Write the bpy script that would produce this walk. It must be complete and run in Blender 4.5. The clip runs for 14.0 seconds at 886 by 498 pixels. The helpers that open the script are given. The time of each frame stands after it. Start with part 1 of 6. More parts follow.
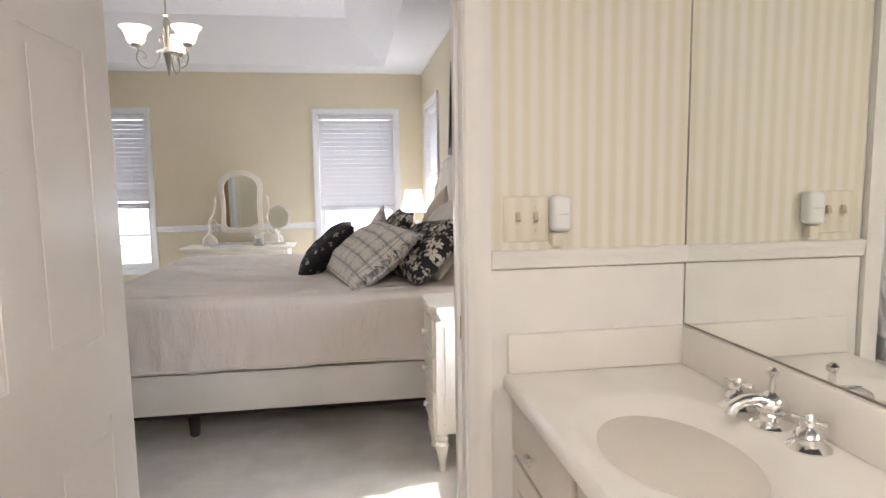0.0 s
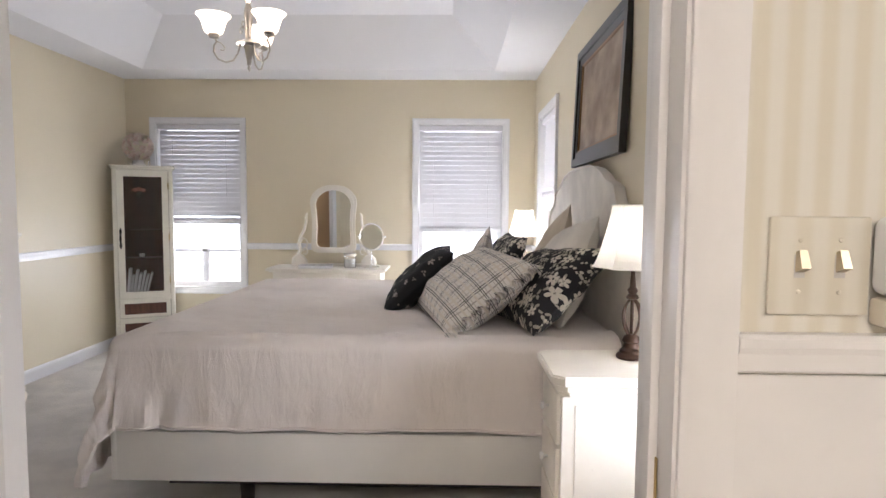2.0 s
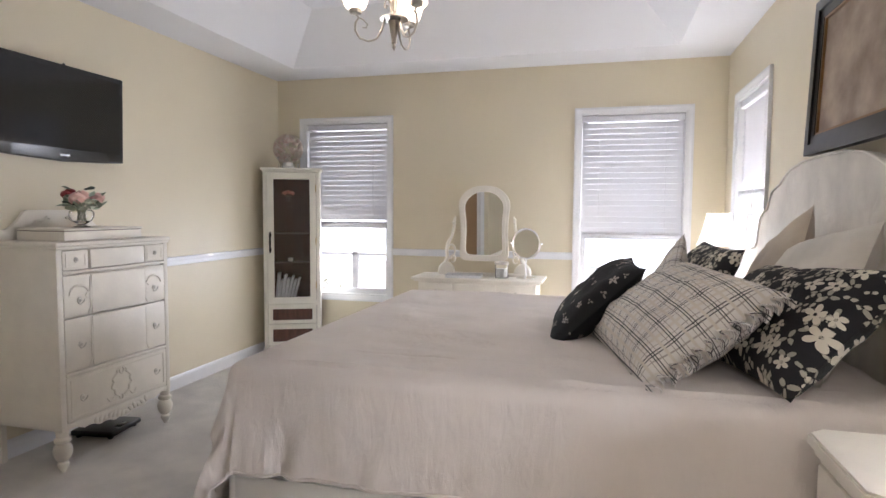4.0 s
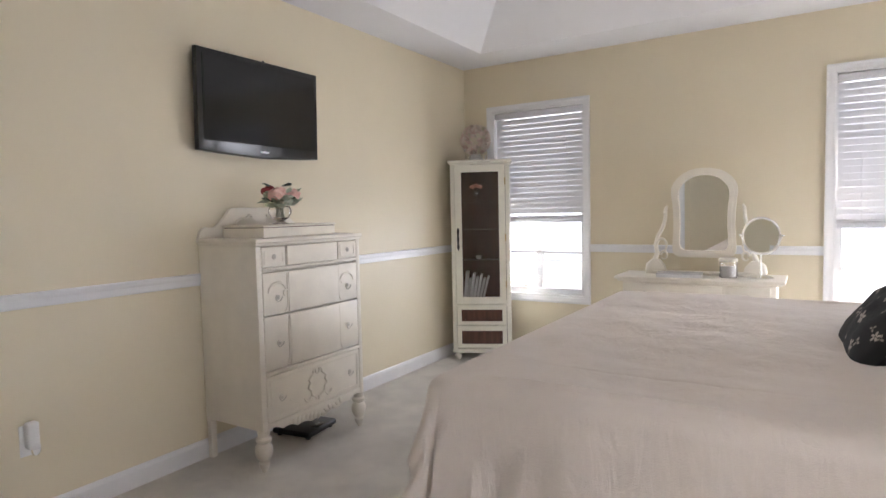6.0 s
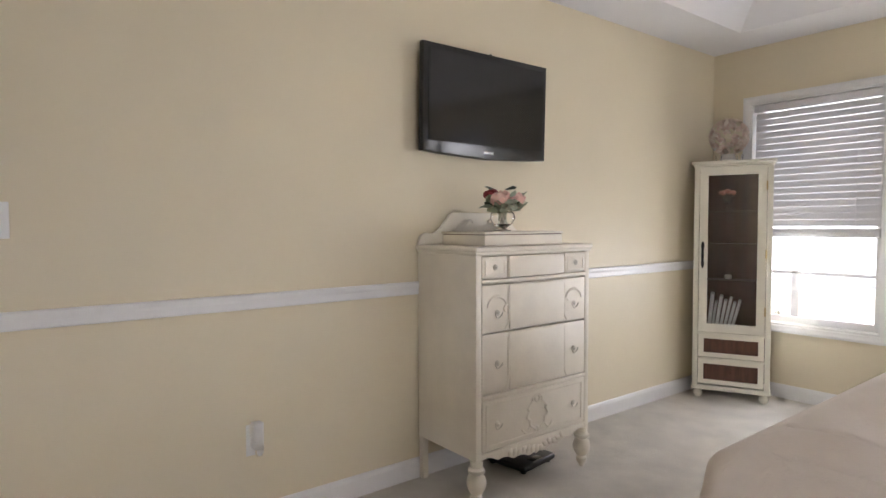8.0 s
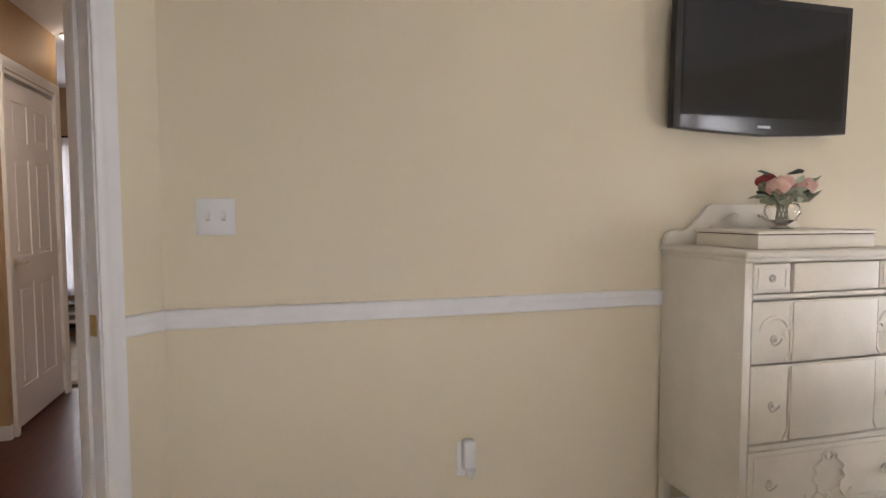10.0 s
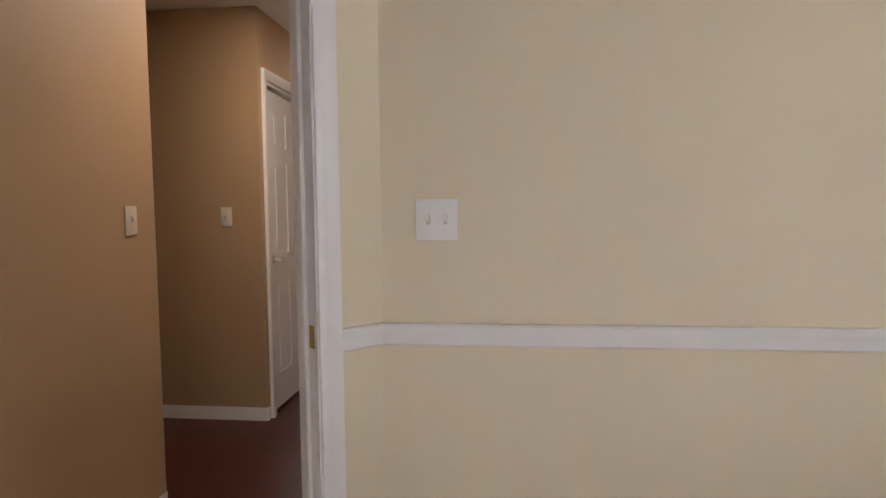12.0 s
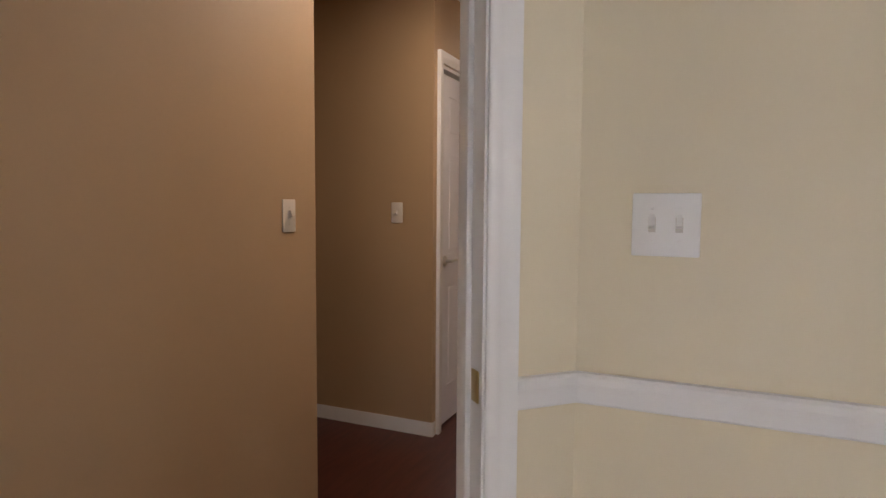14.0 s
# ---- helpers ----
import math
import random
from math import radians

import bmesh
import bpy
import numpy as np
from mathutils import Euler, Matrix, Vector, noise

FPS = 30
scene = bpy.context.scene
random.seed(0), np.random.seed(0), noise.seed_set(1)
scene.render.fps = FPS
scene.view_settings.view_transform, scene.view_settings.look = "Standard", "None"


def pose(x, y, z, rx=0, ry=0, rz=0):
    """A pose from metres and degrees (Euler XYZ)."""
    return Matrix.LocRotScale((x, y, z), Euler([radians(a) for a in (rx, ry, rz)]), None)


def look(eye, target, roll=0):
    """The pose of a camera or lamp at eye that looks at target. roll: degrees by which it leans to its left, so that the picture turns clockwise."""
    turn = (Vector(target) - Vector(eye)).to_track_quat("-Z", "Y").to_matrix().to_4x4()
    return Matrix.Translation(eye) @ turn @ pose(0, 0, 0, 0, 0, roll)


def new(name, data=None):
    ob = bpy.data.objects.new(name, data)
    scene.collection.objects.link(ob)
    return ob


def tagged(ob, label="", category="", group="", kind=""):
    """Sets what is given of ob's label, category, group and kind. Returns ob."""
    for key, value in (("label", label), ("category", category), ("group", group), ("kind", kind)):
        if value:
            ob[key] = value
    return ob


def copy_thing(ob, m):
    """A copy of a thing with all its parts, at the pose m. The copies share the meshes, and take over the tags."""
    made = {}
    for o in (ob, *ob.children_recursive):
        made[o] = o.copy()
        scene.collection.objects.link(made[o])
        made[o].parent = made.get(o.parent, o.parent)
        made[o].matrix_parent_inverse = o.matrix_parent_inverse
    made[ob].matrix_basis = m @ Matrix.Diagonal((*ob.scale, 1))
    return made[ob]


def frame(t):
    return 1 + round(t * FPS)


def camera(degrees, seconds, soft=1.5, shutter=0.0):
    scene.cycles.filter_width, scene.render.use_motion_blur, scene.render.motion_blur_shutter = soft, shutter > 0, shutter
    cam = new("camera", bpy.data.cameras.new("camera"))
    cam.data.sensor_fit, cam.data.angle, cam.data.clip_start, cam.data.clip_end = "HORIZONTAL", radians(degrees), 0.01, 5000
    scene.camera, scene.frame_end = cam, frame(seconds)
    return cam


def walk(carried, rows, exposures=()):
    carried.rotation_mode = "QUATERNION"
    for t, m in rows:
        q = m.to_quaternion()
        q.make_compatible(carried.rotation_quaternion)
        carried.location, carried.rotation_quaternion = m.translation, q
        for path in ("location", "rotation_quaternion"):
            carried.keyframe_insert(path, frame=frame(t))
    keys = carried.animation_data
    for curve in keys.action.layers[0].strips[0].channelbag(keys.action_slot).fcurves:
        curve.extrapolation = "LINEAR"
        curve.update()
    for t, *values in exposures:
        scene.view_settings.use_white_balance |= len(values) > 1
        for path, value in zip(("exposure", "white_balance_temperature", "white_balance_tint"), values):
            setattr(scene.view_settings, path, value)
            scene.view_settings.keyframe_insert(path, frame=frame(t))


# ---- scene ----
cam = camera(73.8, 14.0)
PATH = [
    (0, (0.162, -0.077, 1.299), (0.465, 1.888, 1.083), -0.9),
    (0.5, (0.161, 0.111, 1.291), (0.386, 2.088, 1.083), -0.6),
    (1, (0.16, 0.302, 1.289), (0.311, 2.288, 1.099), -0.2),
    (1.5, (0.171, 0.502, 1.284), (0.237, 2.494, 1.118), 0.1),
    (2, (0.174, 0.672, 1.274), (0.14, 2.667, 1.135), 0.4),
    (2.5, (0.155, 0.831, 1.275), (0.007, 2.821, 1.15), 0.7),
    (5, (-0.134, 1.457, 1.245), (-0.911, 3.295, 1.114), -0.7),
    (5.5, (-0.212, 1.527, 1.228), (-1.127, 3.301, 1.101), -1.2),
    (6, (-0.284, 1.606, 1.211), (-1.34, 3.3, 1.087), -1.3),
    (6.5, (-0.376, 1.686, 1.207), (-1.571, 3.286, 1.089), -1.3),
    (7, (-0.441, 1.733, 1.202), (-1.769, 3.225, 1.101), -1.1),
    (7.5, (-0.522, 1.784, 1.202), (-1.979, 3.151, 1.112), -0.6),
    (10, (-0.916, 2.033, 1.235), (-2.839, 2.567, 1.108), -0.1),
    (10.5, (-1.017, 2.041, 1.25), (-2.98, 2.391, 1.093), -0.4),
    (11, (-1.106, 2.05, 1.243), (-3.094, 2.202, 1.094), -0.6),
    (11.5, (-1.196, 2.053, 1.243), (-3.191, 2.012, 1.101), -0.8),
    (12, (-1.273, 2.042, 1.249), (-3.256, 1.817, 1.113), -0.6),
    (12.5, (-1.357, 2.032, 1.255), (-3.315, 1.642, 1.126), -0.3),
    (13, (-1.472, 1.995, 1.259), (-3.396, 1.462, 1.127), 0.0),
    (13.5, (-1.597, 1.953, 1.258), (-3.474, 1.277, 1.122), 0.3),
    (14, (-1.734, 1.901, 1.25), (-3.564, 1.106, 1.107), 0.4),
]
walk(cam, [(t, look(eye, target, roll)) for t, eye, target, roll in PATH], exposures=[(0.0, 1.51, 6480, 14), (3.0, 1.51, 6430, 16), (5.0, 1.53, 6510, 15), (7.5, 1.52, 6820, 15), (10.0, 1.53, 7080, 17), (14.0, 1.50, 7020, 18)])

# ---------------------------------------------------------------- light
world = bpy.data.worlds.new("world")
scene.world = world
world.use_nodes = True
wn = world.node_tree
sky = wn.nodes.new("ShaderNodeTexSky")
sky.sky_type, sky.sun_disc = "NISHITA", False
SUN_EL, SUN_AZ = radians(50), radians(80)
sky.sun_elevation, sky.sun_rotation = SUN_EL, SUN_AZ
wn.links.new(sky.outputs[0], wn.nodes["Background"].inputs[0])
wn.nodes["Background"].inputs[1].default_value = 0.15
sun = new("sun", bpy.data.lights.new("sun", "SUN"))
sun.data.energy, sun.data.angle, sun.data.color = 3.6, radians(0.5), (1.0, 0.95, 0.87)
sun_from = Vector((math.sin(SUN_AZ) * math.cos(SUN_EL), math.cos(SUN_AZ) * math.cos(SUN_EL), math.sin(SUN_EL)))
sun.matrix_world = look(sun_from * 20, (0, 0, 0))


def area(name, eye, target, w, h, watts, colour):
    ob = new(name, bpy.data.lights.new(name, "AREA"))
    ob.data.shape, ob.data.size, ob.data.size_y = "RECTANGLE", w, h
    ob.data.energy, ob.data.color = watts, colour
    ob.matrix_world = look(eye, target)
    return ob


def bulb(name, place, watts, colour, radius=0.03):
    ob = new(name, bpy.data.lights.new(name, "POINT"))
    ob.data.energy, ob.data.color, ob.data.shadow_soft_size = watts, colour, radius
    ob.location = place
    return ob


DAY = (0.90, 0.97, 1.08)
WARM = (1.0, 0.82, 0.6)
# area lamps added at the four window openings, for their sky light
for eye_, at_, wide_, w_ in (((-2.08, 6.13, 0.80), (-1.7, 0, 1.2), 0.52, 4.8), ((0.225, 6.13, 0.80), (0.225, 0, 1.2), 0.60, 5.8),
                             ((0.88, 5.24, 0.95), (-5, 4.4, 0.7), 0.26, 5.2), ((1.02, 2.20, 0.80), (-2.87, 2.95, 0.45), 0.55, 2.0)):
    lamp_ = area("window_light", eye_, at_, wide_, 0.46, w_, DAY)
    lamp_.data.spread = radians(100 if eye_[1] < 3 else 180)    # the lamp beside the nightstand is narrowed by hand towards the TV wall
# added, unseen ceiling panels fill bathroom and near hall; then hall bulb and window
area("bath_light", (0.0, -0.5, 2.40), (0.0, -0.5, 0), 0.5, 0.5, 10.3, (1.0, 0.94, 0.87))
area("hall_light", (-3.98, 1.15, 2.42), (-3.98, 1.15, 0), 0.4, 0.4, 5.2, (1.0, 0.90, 0.77))
bulb("hall_bulb", (-5.58, 0.70, 2.30), 0.28, WARM, 0.05)
area("hall_window_light", (-7.40, 0.1, 1.3), (0, 0.9, 1.1), 0.8, 1.3, 4.5, DAY)


# ---------------------------------------------------------------- materials
def material(name, colour, rough=0.5, metal=0.0, vary=0.06, scale=6.0, bump=0.0, bump_scale=120.0, colour2=None, spec=0.5, stretch=(1, 1, 1), trans=0.0, emit=0.0, sheen=0.0, coat=0.0):
    m = bpy.data.materials.new(name)
    m.use_nodes = True
    nt = m.node_tree
    b = nt.nodes["Principled BSDF"]
    b.inputs["Roughness"].default_value = rough
    b.inputs["Metallic"].default_value = metal
    b.inputs["Specular IOR Level"].default_value = spec
    b.inputs["Transmission Weight"].default_value = trans
    b.inputs["Sheen Weight"].default_value = sheen
    b.inputs["Coat Weight"].default_value = coat
    tc = nt.nodes.new("ShaderNodeTexCoord")
    mp = nt.nodes.new("ShaderNodeMapping")
    mp.inputs["Scale"].default_value = stretch
    nt.links.new(tc.outputs["Object"], mp.inputs[0])
    big = nt.nodes.new("ShaderNodeTexNoise")
    big.inputs["Scale"].default_value, big.inputs["Detail"].default_value = scale, 5.0
    nt.links.new(mp.outputs[0], big.inputs["Vector"])
    mix = nt.nodes.new("ShaderNodeMix")
    mix.data_type = "RGBA"
    c2 = colour2 or tuple(max(0.0, c * (1 - vary * 2)) for c in colour)
    mix.inputs["A"].default_value = (*colour, 1)
    mix.inputs["B"].default_value = (*c2, 1)
    ramp = nt.nodes.new("ShaderNodeMapRange")
    ramp.inputs["From Min"].default_value, ramp.inputs["From Max"].default_value = 0.35, 0.7
    nt.links.new(big.outputs[0], ramp.inputs[0])
    nt.links.new(ramp.outputs[0], mix.inputs[0])
    nt.links.new(mix.outputs["Result"], b.inputs["Base Color"])
    if emit:
        nt.links.new(mix.outputs["Result"], b.inputs["Emission Color"])
        b.inputs["Emission Strength"].default_value = emit
    if bump:
        fine = nt.nodes.new("ShaderNodeTexNoise")
        fine.inputs["Scale"].default_value, fine.inputs["Detail"].default_value = bump_scale, 3.0
        nt.links.new(mp.outputs[0], fine.inputs["Vector"])
        bn = nt.nodes.new("ShaderNodeBump")
        bn.inputs["Strength"].default_value, bn.inputs["Distance"].default_value = bump, 0.01
        nt.links.new(fine.outputs[0], bn.inputs["Height"])
        nt.links.new(bn.outputs[0], b.inputs["Normal"])
    return m


def stripes(m, axis, period, duty, colour, soft=0.12, phase=0.0):
    """Lay stripes of a second colour over a material, along one axis."""
    nt = m.node_tree
    b = nt.nodes["Principled BSDF"]
    under = b.inputs["Base Color"].links[0].from_socket
    tc = nt.nodes["Texture Coordinate"]
    sep = nt.nodes.new("ShaderNodeSeparateXYZ")
    nt.links.new(tc.outputs["Object"], sep.inputs[0])
    mul = nt.nodes.new("ShaderNodeMath")
    mul.operation = "MULTIPLY_ADD"
    mul.inputs[1].default_value, mul.inputs[2].default_value = 1.0 / period, phase
    nt.links.new(sep.outputs[axis], mul.inputs[0])
    fr = nt.nodes.new("ShaderNodeMath")
    fr.operation = "FRACT"
    nt.links.new(mul.outputs[0], fr.inputs[0])
    pp = nt.nodes.new("ShaderNodeMath")
    pp.operation = "PINGPONG"
    pp.inputs[1].default_value = 0.5
    nt.links.new(fr.outputs[0], pp.inputs[0])
    mr = nt.nodes.new("ShaderNodeMapRange")
    mr.interpolation_type = "SMOOTHSTEP"
    mr.inputs["From Min"].default_value, mr.inputs["From Max"].default_value = duty / 2 - soft / 2, duty / 2 + soft / 2
    mr.inputs["To Min"].default_value, mr.inputs["To Max"].default_value = 1.0, 0.0
    nt.links.new(pp.outputs[0], mr.inputs[0])
    mix = nt.nodes.new("ShaderNodeMix")
    mix.data_type = "RGBA"
    nt.links.new(mr.outputs[0], mix.inputs[0])
    nt.links.new(under, mix.inputs["A"])
    mix.inputs["B"].default_value = (*colour, 1)
    nt.links.new(mix.outputs["Result"], b.inputs["Base Color"])
    return m


M_WALL = material("cream_wall_paint", (0.775, 0.695, 0.53), 0.5, vary=0.02, scale=1.5, bump=0.05, bump_scale=260)
M_CEIL = material("ceiling_paint", (0.80, 0.80, 0.82), 0.8, vary=0.02, scale=1.2, bump=0.05, bump_scale=200)
M_TRIM = material("white_trim_paint", (0.82, 0.82, 0.83), 0.32, vary=0.02, scale=8)
M_BATHTRIM = material("cream_bath_paint", (0.83, 0.805, 0.775), 0.3, vary=0.02, scale=8)
M_PAPER = stripes(material("striped_wallpaper", (0.74, 0.685, 0.56), 0.5, vary=0.02, scale=3), 0, 0.038, 0.5, (0.79, 0.755, 0.665), 0.3)
M_CARPET = material("pale_carpet", (0.79, 0.745, 0.68), 0.95, vary=0.10, scale=5, bump=0.9, bump_scale=330, sheen=0.3)
M_TILE = material("bath_floor_vinyl", (0.62, 0.56, 0.47), 0.4, vary=0.08)
M_HALL = material("tan_hall_paint", (0.44, 0.300, 0.175), 0.55, vary=0.03, scale=1.5, bump=0.05, bump_scale=260)
M_WOOD = material("dark_cherry_floor", (0.085, 0.022, 0.014), 0.42, vary=0.25, scale=4, stretch=(1, 9, 1), coat=0.08)
M_DOOR = material("white_door_paint", (0.78, 0.78, 0.83), 0.28, vary=0.015, scale=4)
M_BATHDOOR = material("glossy_white_door_paint", (0.74, 0.70, 0.67), 0.30, vary=0.02, scale=3, bump=0.02, bump_scale=9)
M_BRASS = material("aged_brass", (0.55, 0.42, 0.2), 0.35, 1.0, vary=0.1)
M_STEEL = material("brushed_nickel", (0.74, 0.72, 0.69), 0.3, 1.0, vary=0.05)
M_NICKEL = material("aged_nickel", (0.46, 0.43, 0.39), 0.32, 1.0, vary=0.08)
M_ALMOND = material("almond_plastic", (0.64, 0.585, 0.52), 0.35, vary=0.0)
M_PIANO = material("glossy_black_plastic", (0.010, 0.010, 0.011), 0.2, vary=0.0)
M_CHROME = material("polished_chrome", (0.88, 0.88, 0.88), 0.17, 1.0, vary=0.0)
M_MIRROR = material("mirror_glass", (0.90, 0.92, 0.90), 0.01, 1.0, vary=0.0)
M_GLASS = material("clear_glass", (1, 1, 1), 0.02, 0.0, vary=0.0, trans=1.0)
M_PLATE = material("white_plastic", (0.84, 0.84, 0.84), 0.3, vary=0.0)
M_BEIGEPLATE = material("brass_toned_plate", (0.76, 0.69, 0.56), 0.35, vary=0.03)
M_PAPERPLATE = stripes(material("papered_plate", (0.72, 0.665, 0.54), 0.45, vary=0.03), 0, 0.038, 0.5, (0.75, 0.71, 0.61), 0.3)
M_BRASSY = material("pale_brass_toggle", (0.60, 0.52, 0.38), 0.3, 0.6, vary=0.05)
M_BLACK = material("black_plastic", (0.012, 0.012, 0.013), 0.3, vary=0.1)
M_SCREEN = material("dark_screen", (0.012, 0.012, 0.014), 0.12, vary=0.0)
M_BLIND = material("white_blind_slat", (0.82, 0.82, 0.85), 0.5, vary=0.02)
nt_ = M_BLIND.node_tree     # thin slats let a little daylight through
tr_ = nt_.nodes.new("ShaderNodeBsdfTranslucent")
tr_.inputs[0].default_value = (0.82, 0.82, 0.87, 1)
mx_ = nt_.nodes.new("ShaderNodeMixShader")
mx_.inputs[0].default_value = 0.12
nt_.links.new(nt_.nodes["Principled BSDF"].outputs[0], mx_.inputs[1])
nt_.links.new(tr_.outputs[0], mx_.inputs[2])
nt_.links.new(mx_.outputs[0], nt_.nodes["Material Output"].inputs["Surface"])


# ---------------------------------------------------------------- builders
def bx(bm, x0, x1, y0, y1, z0, z1, bevel=0.0, seg=2):
    r = bmesh.ops.create_cube(bm, size=1.0, matrix=Matrix.Translation(((x0 + x1) / 2, (y0 + y1) / 2, (z0 + z1) / 2)) @ Matrix.Diagonal((abs(x1 - x0), abs(y1 - y0), abs(z1 - z0), 1)))
    if bevel:
        edges = list({e for v in r["verts"] for e in v.link_edges})
        bmesh.ops.bevel(bm, geom=edges, offset=bevel, segments=seg, affect="EDGES", profile=0.5)
    return bm


def box(x0, x1, y0, y1, z0, z1, bevel=0.0, seg=2):
    return bx(bmesh.new(), x0, x1, y0, y1, z0, z1, bevel, seg)


def ring(bm, pts, close=True):
    return [bm.verts.new(p) for p in pts]


def lathe(profile, seg=24, bm=None, m=None, closed_ends=True):
    """A body turned round z from (radius, height) pairs."""
    bm = bm or bmesh.new()
    m = m or Matrix()
    rows = []
    for r, z in profile:
        rows.append([bm.verts.new(m @ Vector((r * math.cos(2 * math.pi * i / seg), r * math.sin(2 * math.pi * i / seg), z))) for i in range(seg)])
    for a, b in zip(rows, rows[1:]):
        for i in range(seg):
            bm.faces.new((a[i], a[(i + 1) % seg], b[(i + 1) % seg], b[i]))
    if closed_ends:
        bm.faces.new(list(reversed(rows[0])))
        bm.faces.new(rows[-1])
    return bm


def tube(points, radius, seg=8, bm=None, caps=True):
    """A round bar along points; radius: one number or one for each point."""
    bm = bm or bmesh.new()
    pts = [Vector(p) for p in points]
    rad = radius if isinstance(radius, (list, tuple)) else [radius] * len(pts)
    rows, side = [], None
    for i, p in enumerate(pts):
        d = (pts[min(i + 1, len(pts) - 1)] - pts[max(i - 1, 0)]).normalized()
        if side is None:
            side = d.orthogonal().normalized()
        side = (side - d * side.dot(d)).normalized()
        up = d.cross(side)
        rows.append([bm.verts.new(p + rad[i] * (math.cos(2 * math.pi * k / seg) * side + math.sin(2 * math.pi * k / seg) * up)) for k in range(seg)])
    for a, b in zip(rows, rows[1:]):
        for k in range(seg):
            bm.faces.new((a[k], a[(k + 1) % seg], b[(k + 1) % seg], b[k]))
    if caps:
        bm.faces.new(list(reversed(rows[0])))
        bm.faces.new(rows[-1])
    return bm


def prism(outline, t0, t1, axis="y", bm=None, bevel=0.0):
    """A flat outline of (u, z) pairs made thick along x or y."""
    bm = bm or bmesh.new()
    at = (lambda u, z, t: (u, t, z)) if axis == "y" else (lambda u, z, t: (t, u, z))
    a = [bm.verts.new(at(u, z, t0)) for u, z in outline]
    b = [bm.verts.new(at(u, z, t1)) for u, z in outline]
    f = [bm.faces.new(a), bm.faces.new(list(reversed(b)))]
    n = len(a)
    for i in range(n):
        f.append(bm.faces.new((a[i], b[i], b[(i + 1) % n], a[(i + 1) % n])))
    bmesh.ops.recalc_face_normals(bm, faces=f)
    if bevel:
        rim = [e for e in bm.edges if abs(e.verts[0].co[1 if axis == "y" else 0] - e.verts[1].co[1 if axis == "y" else 0]) < 1e-6]
        bmesh.ops.bevel(bm, geom=rim, offset=bevel, segments=2, affect="EDGES", profile=0.5)
    return bm


def moulding(outline, inner, t0, t1):
    """A band between two closed outlines of equally many (u, z) pairs, thick along y."""
    bm = bmesh.new()
    n = len(outline)
    q = [[bm.verts.new((u, t, z)) for u, z in o] for o in (outline, inner) for t in (t0, t1)]
    o0, o1, i0, i1 = q
    for i in range(n):
        j = (i + 1) % n
        for a, b in ((o0, o1), (o1, i1), (i1, i0), (i0, o0)):
            bm.faces.new((a[i], a[j], b[j], b[i]))
    bmesh.ops.recalc_face_normals(bm, faces=bm.faces)
    return bm


def mesh_of(name, bm, mat, smooth=True):
    me = bpy.data.meshes.new(name)
    bm.normal_update()
    bm.to_mesh(me)
    bm.free()
    me.materials.append(mat)
    if smooth:
        me.shade_smooth()
        me.set_sharp_from_angle(angle=radians(38))
    return me


def part(name, bm, mat, parent=None, label="", m=None, smooth=True):
    ob = new(name, mesh_of(name, bm, mat, smooth))
    if parent:
        ob.parent = parent
    if m is not None:
        ob.matrix_local = m
    if label:
        tagged(ob, label=label)
    return ob


def thing(name, label, category, m=None, group=""):
    ob = new(name)
    ob.empty_display_size = 0.1
    if m is not None:
        ob.matrix_world = m
    return tagged(ob, label, category, group)


def setting(name, bm, mat, label="", m=None, smooth=False):
    ob = part(name, bm, mat, None, "", m, smooth)
    return tagged(ob, label, name.split("_")[0], kind="structure")


def wall_mesh(length, height, thick, holes):
    """A wall along x from 0, from y 0 to thick, with holes (u0, u1, z0, z1)."""
    bm = bmesh.new()
    us = sorted({0.0, length, *[h[0] for h in holes], *[h[1] for h in holes]})
    for a, b in zip(us, us[1:]):
        cuts = sorted((h[2], h[3]) for h in holes if h[0] <= a + 1e-6 and h[1] >= b - 1e-6)
        z = 0.0
        for c, d in cuts:
            if c > z:
                bx(bm, a, b, 0, thick, z, c)
            z = d
        if z < height:
            bx(bm, a, b, 0, thick, z, height)
    bmesh.ops.remove_doubles(bm, verts=bm.verts, dist=1e-5)
    inner = {}
    for f in bm.faces:
        inner.setdefault(tuple(round(v, 4) for v in f.calc_center_median()), []).append(f)
    bmesh.ops.delete(bm, geom=[f for fs in inner.values() if len(fs) > 1 for f in fs], context="FACES")
    return bm


# ---------------------------------------------------------------- the shell
XT, XH, YF, YP = -2.87, 0.92, 6.16, 1.49     # TV wall, head wall, window wall, partition
H, TRAY = 2.44, 2.78
RAIL0, RAIL1 = 0.875, 0.935
WIN_W, WIN_Z0, WIN_Z1 = 0.80, 0.500, 2.045     # clear openings
WX = [-2.197, 0.238]                           # window centres on the window wall
WY = [5.40, 2.29]                            # and on the head wall

setting("floor_bedroom", box(XT - 0.1, XH + 0.1, 0.4, YF + 0.1, -0.1, 0), M_CARPET, "pale beige cut-pile carpet")
setting("floor_bath", box(-0.6, 1.1, -1.6, 1.43, -0.08, 0.004), M_TILE, "beige vinyl bathroom floor")

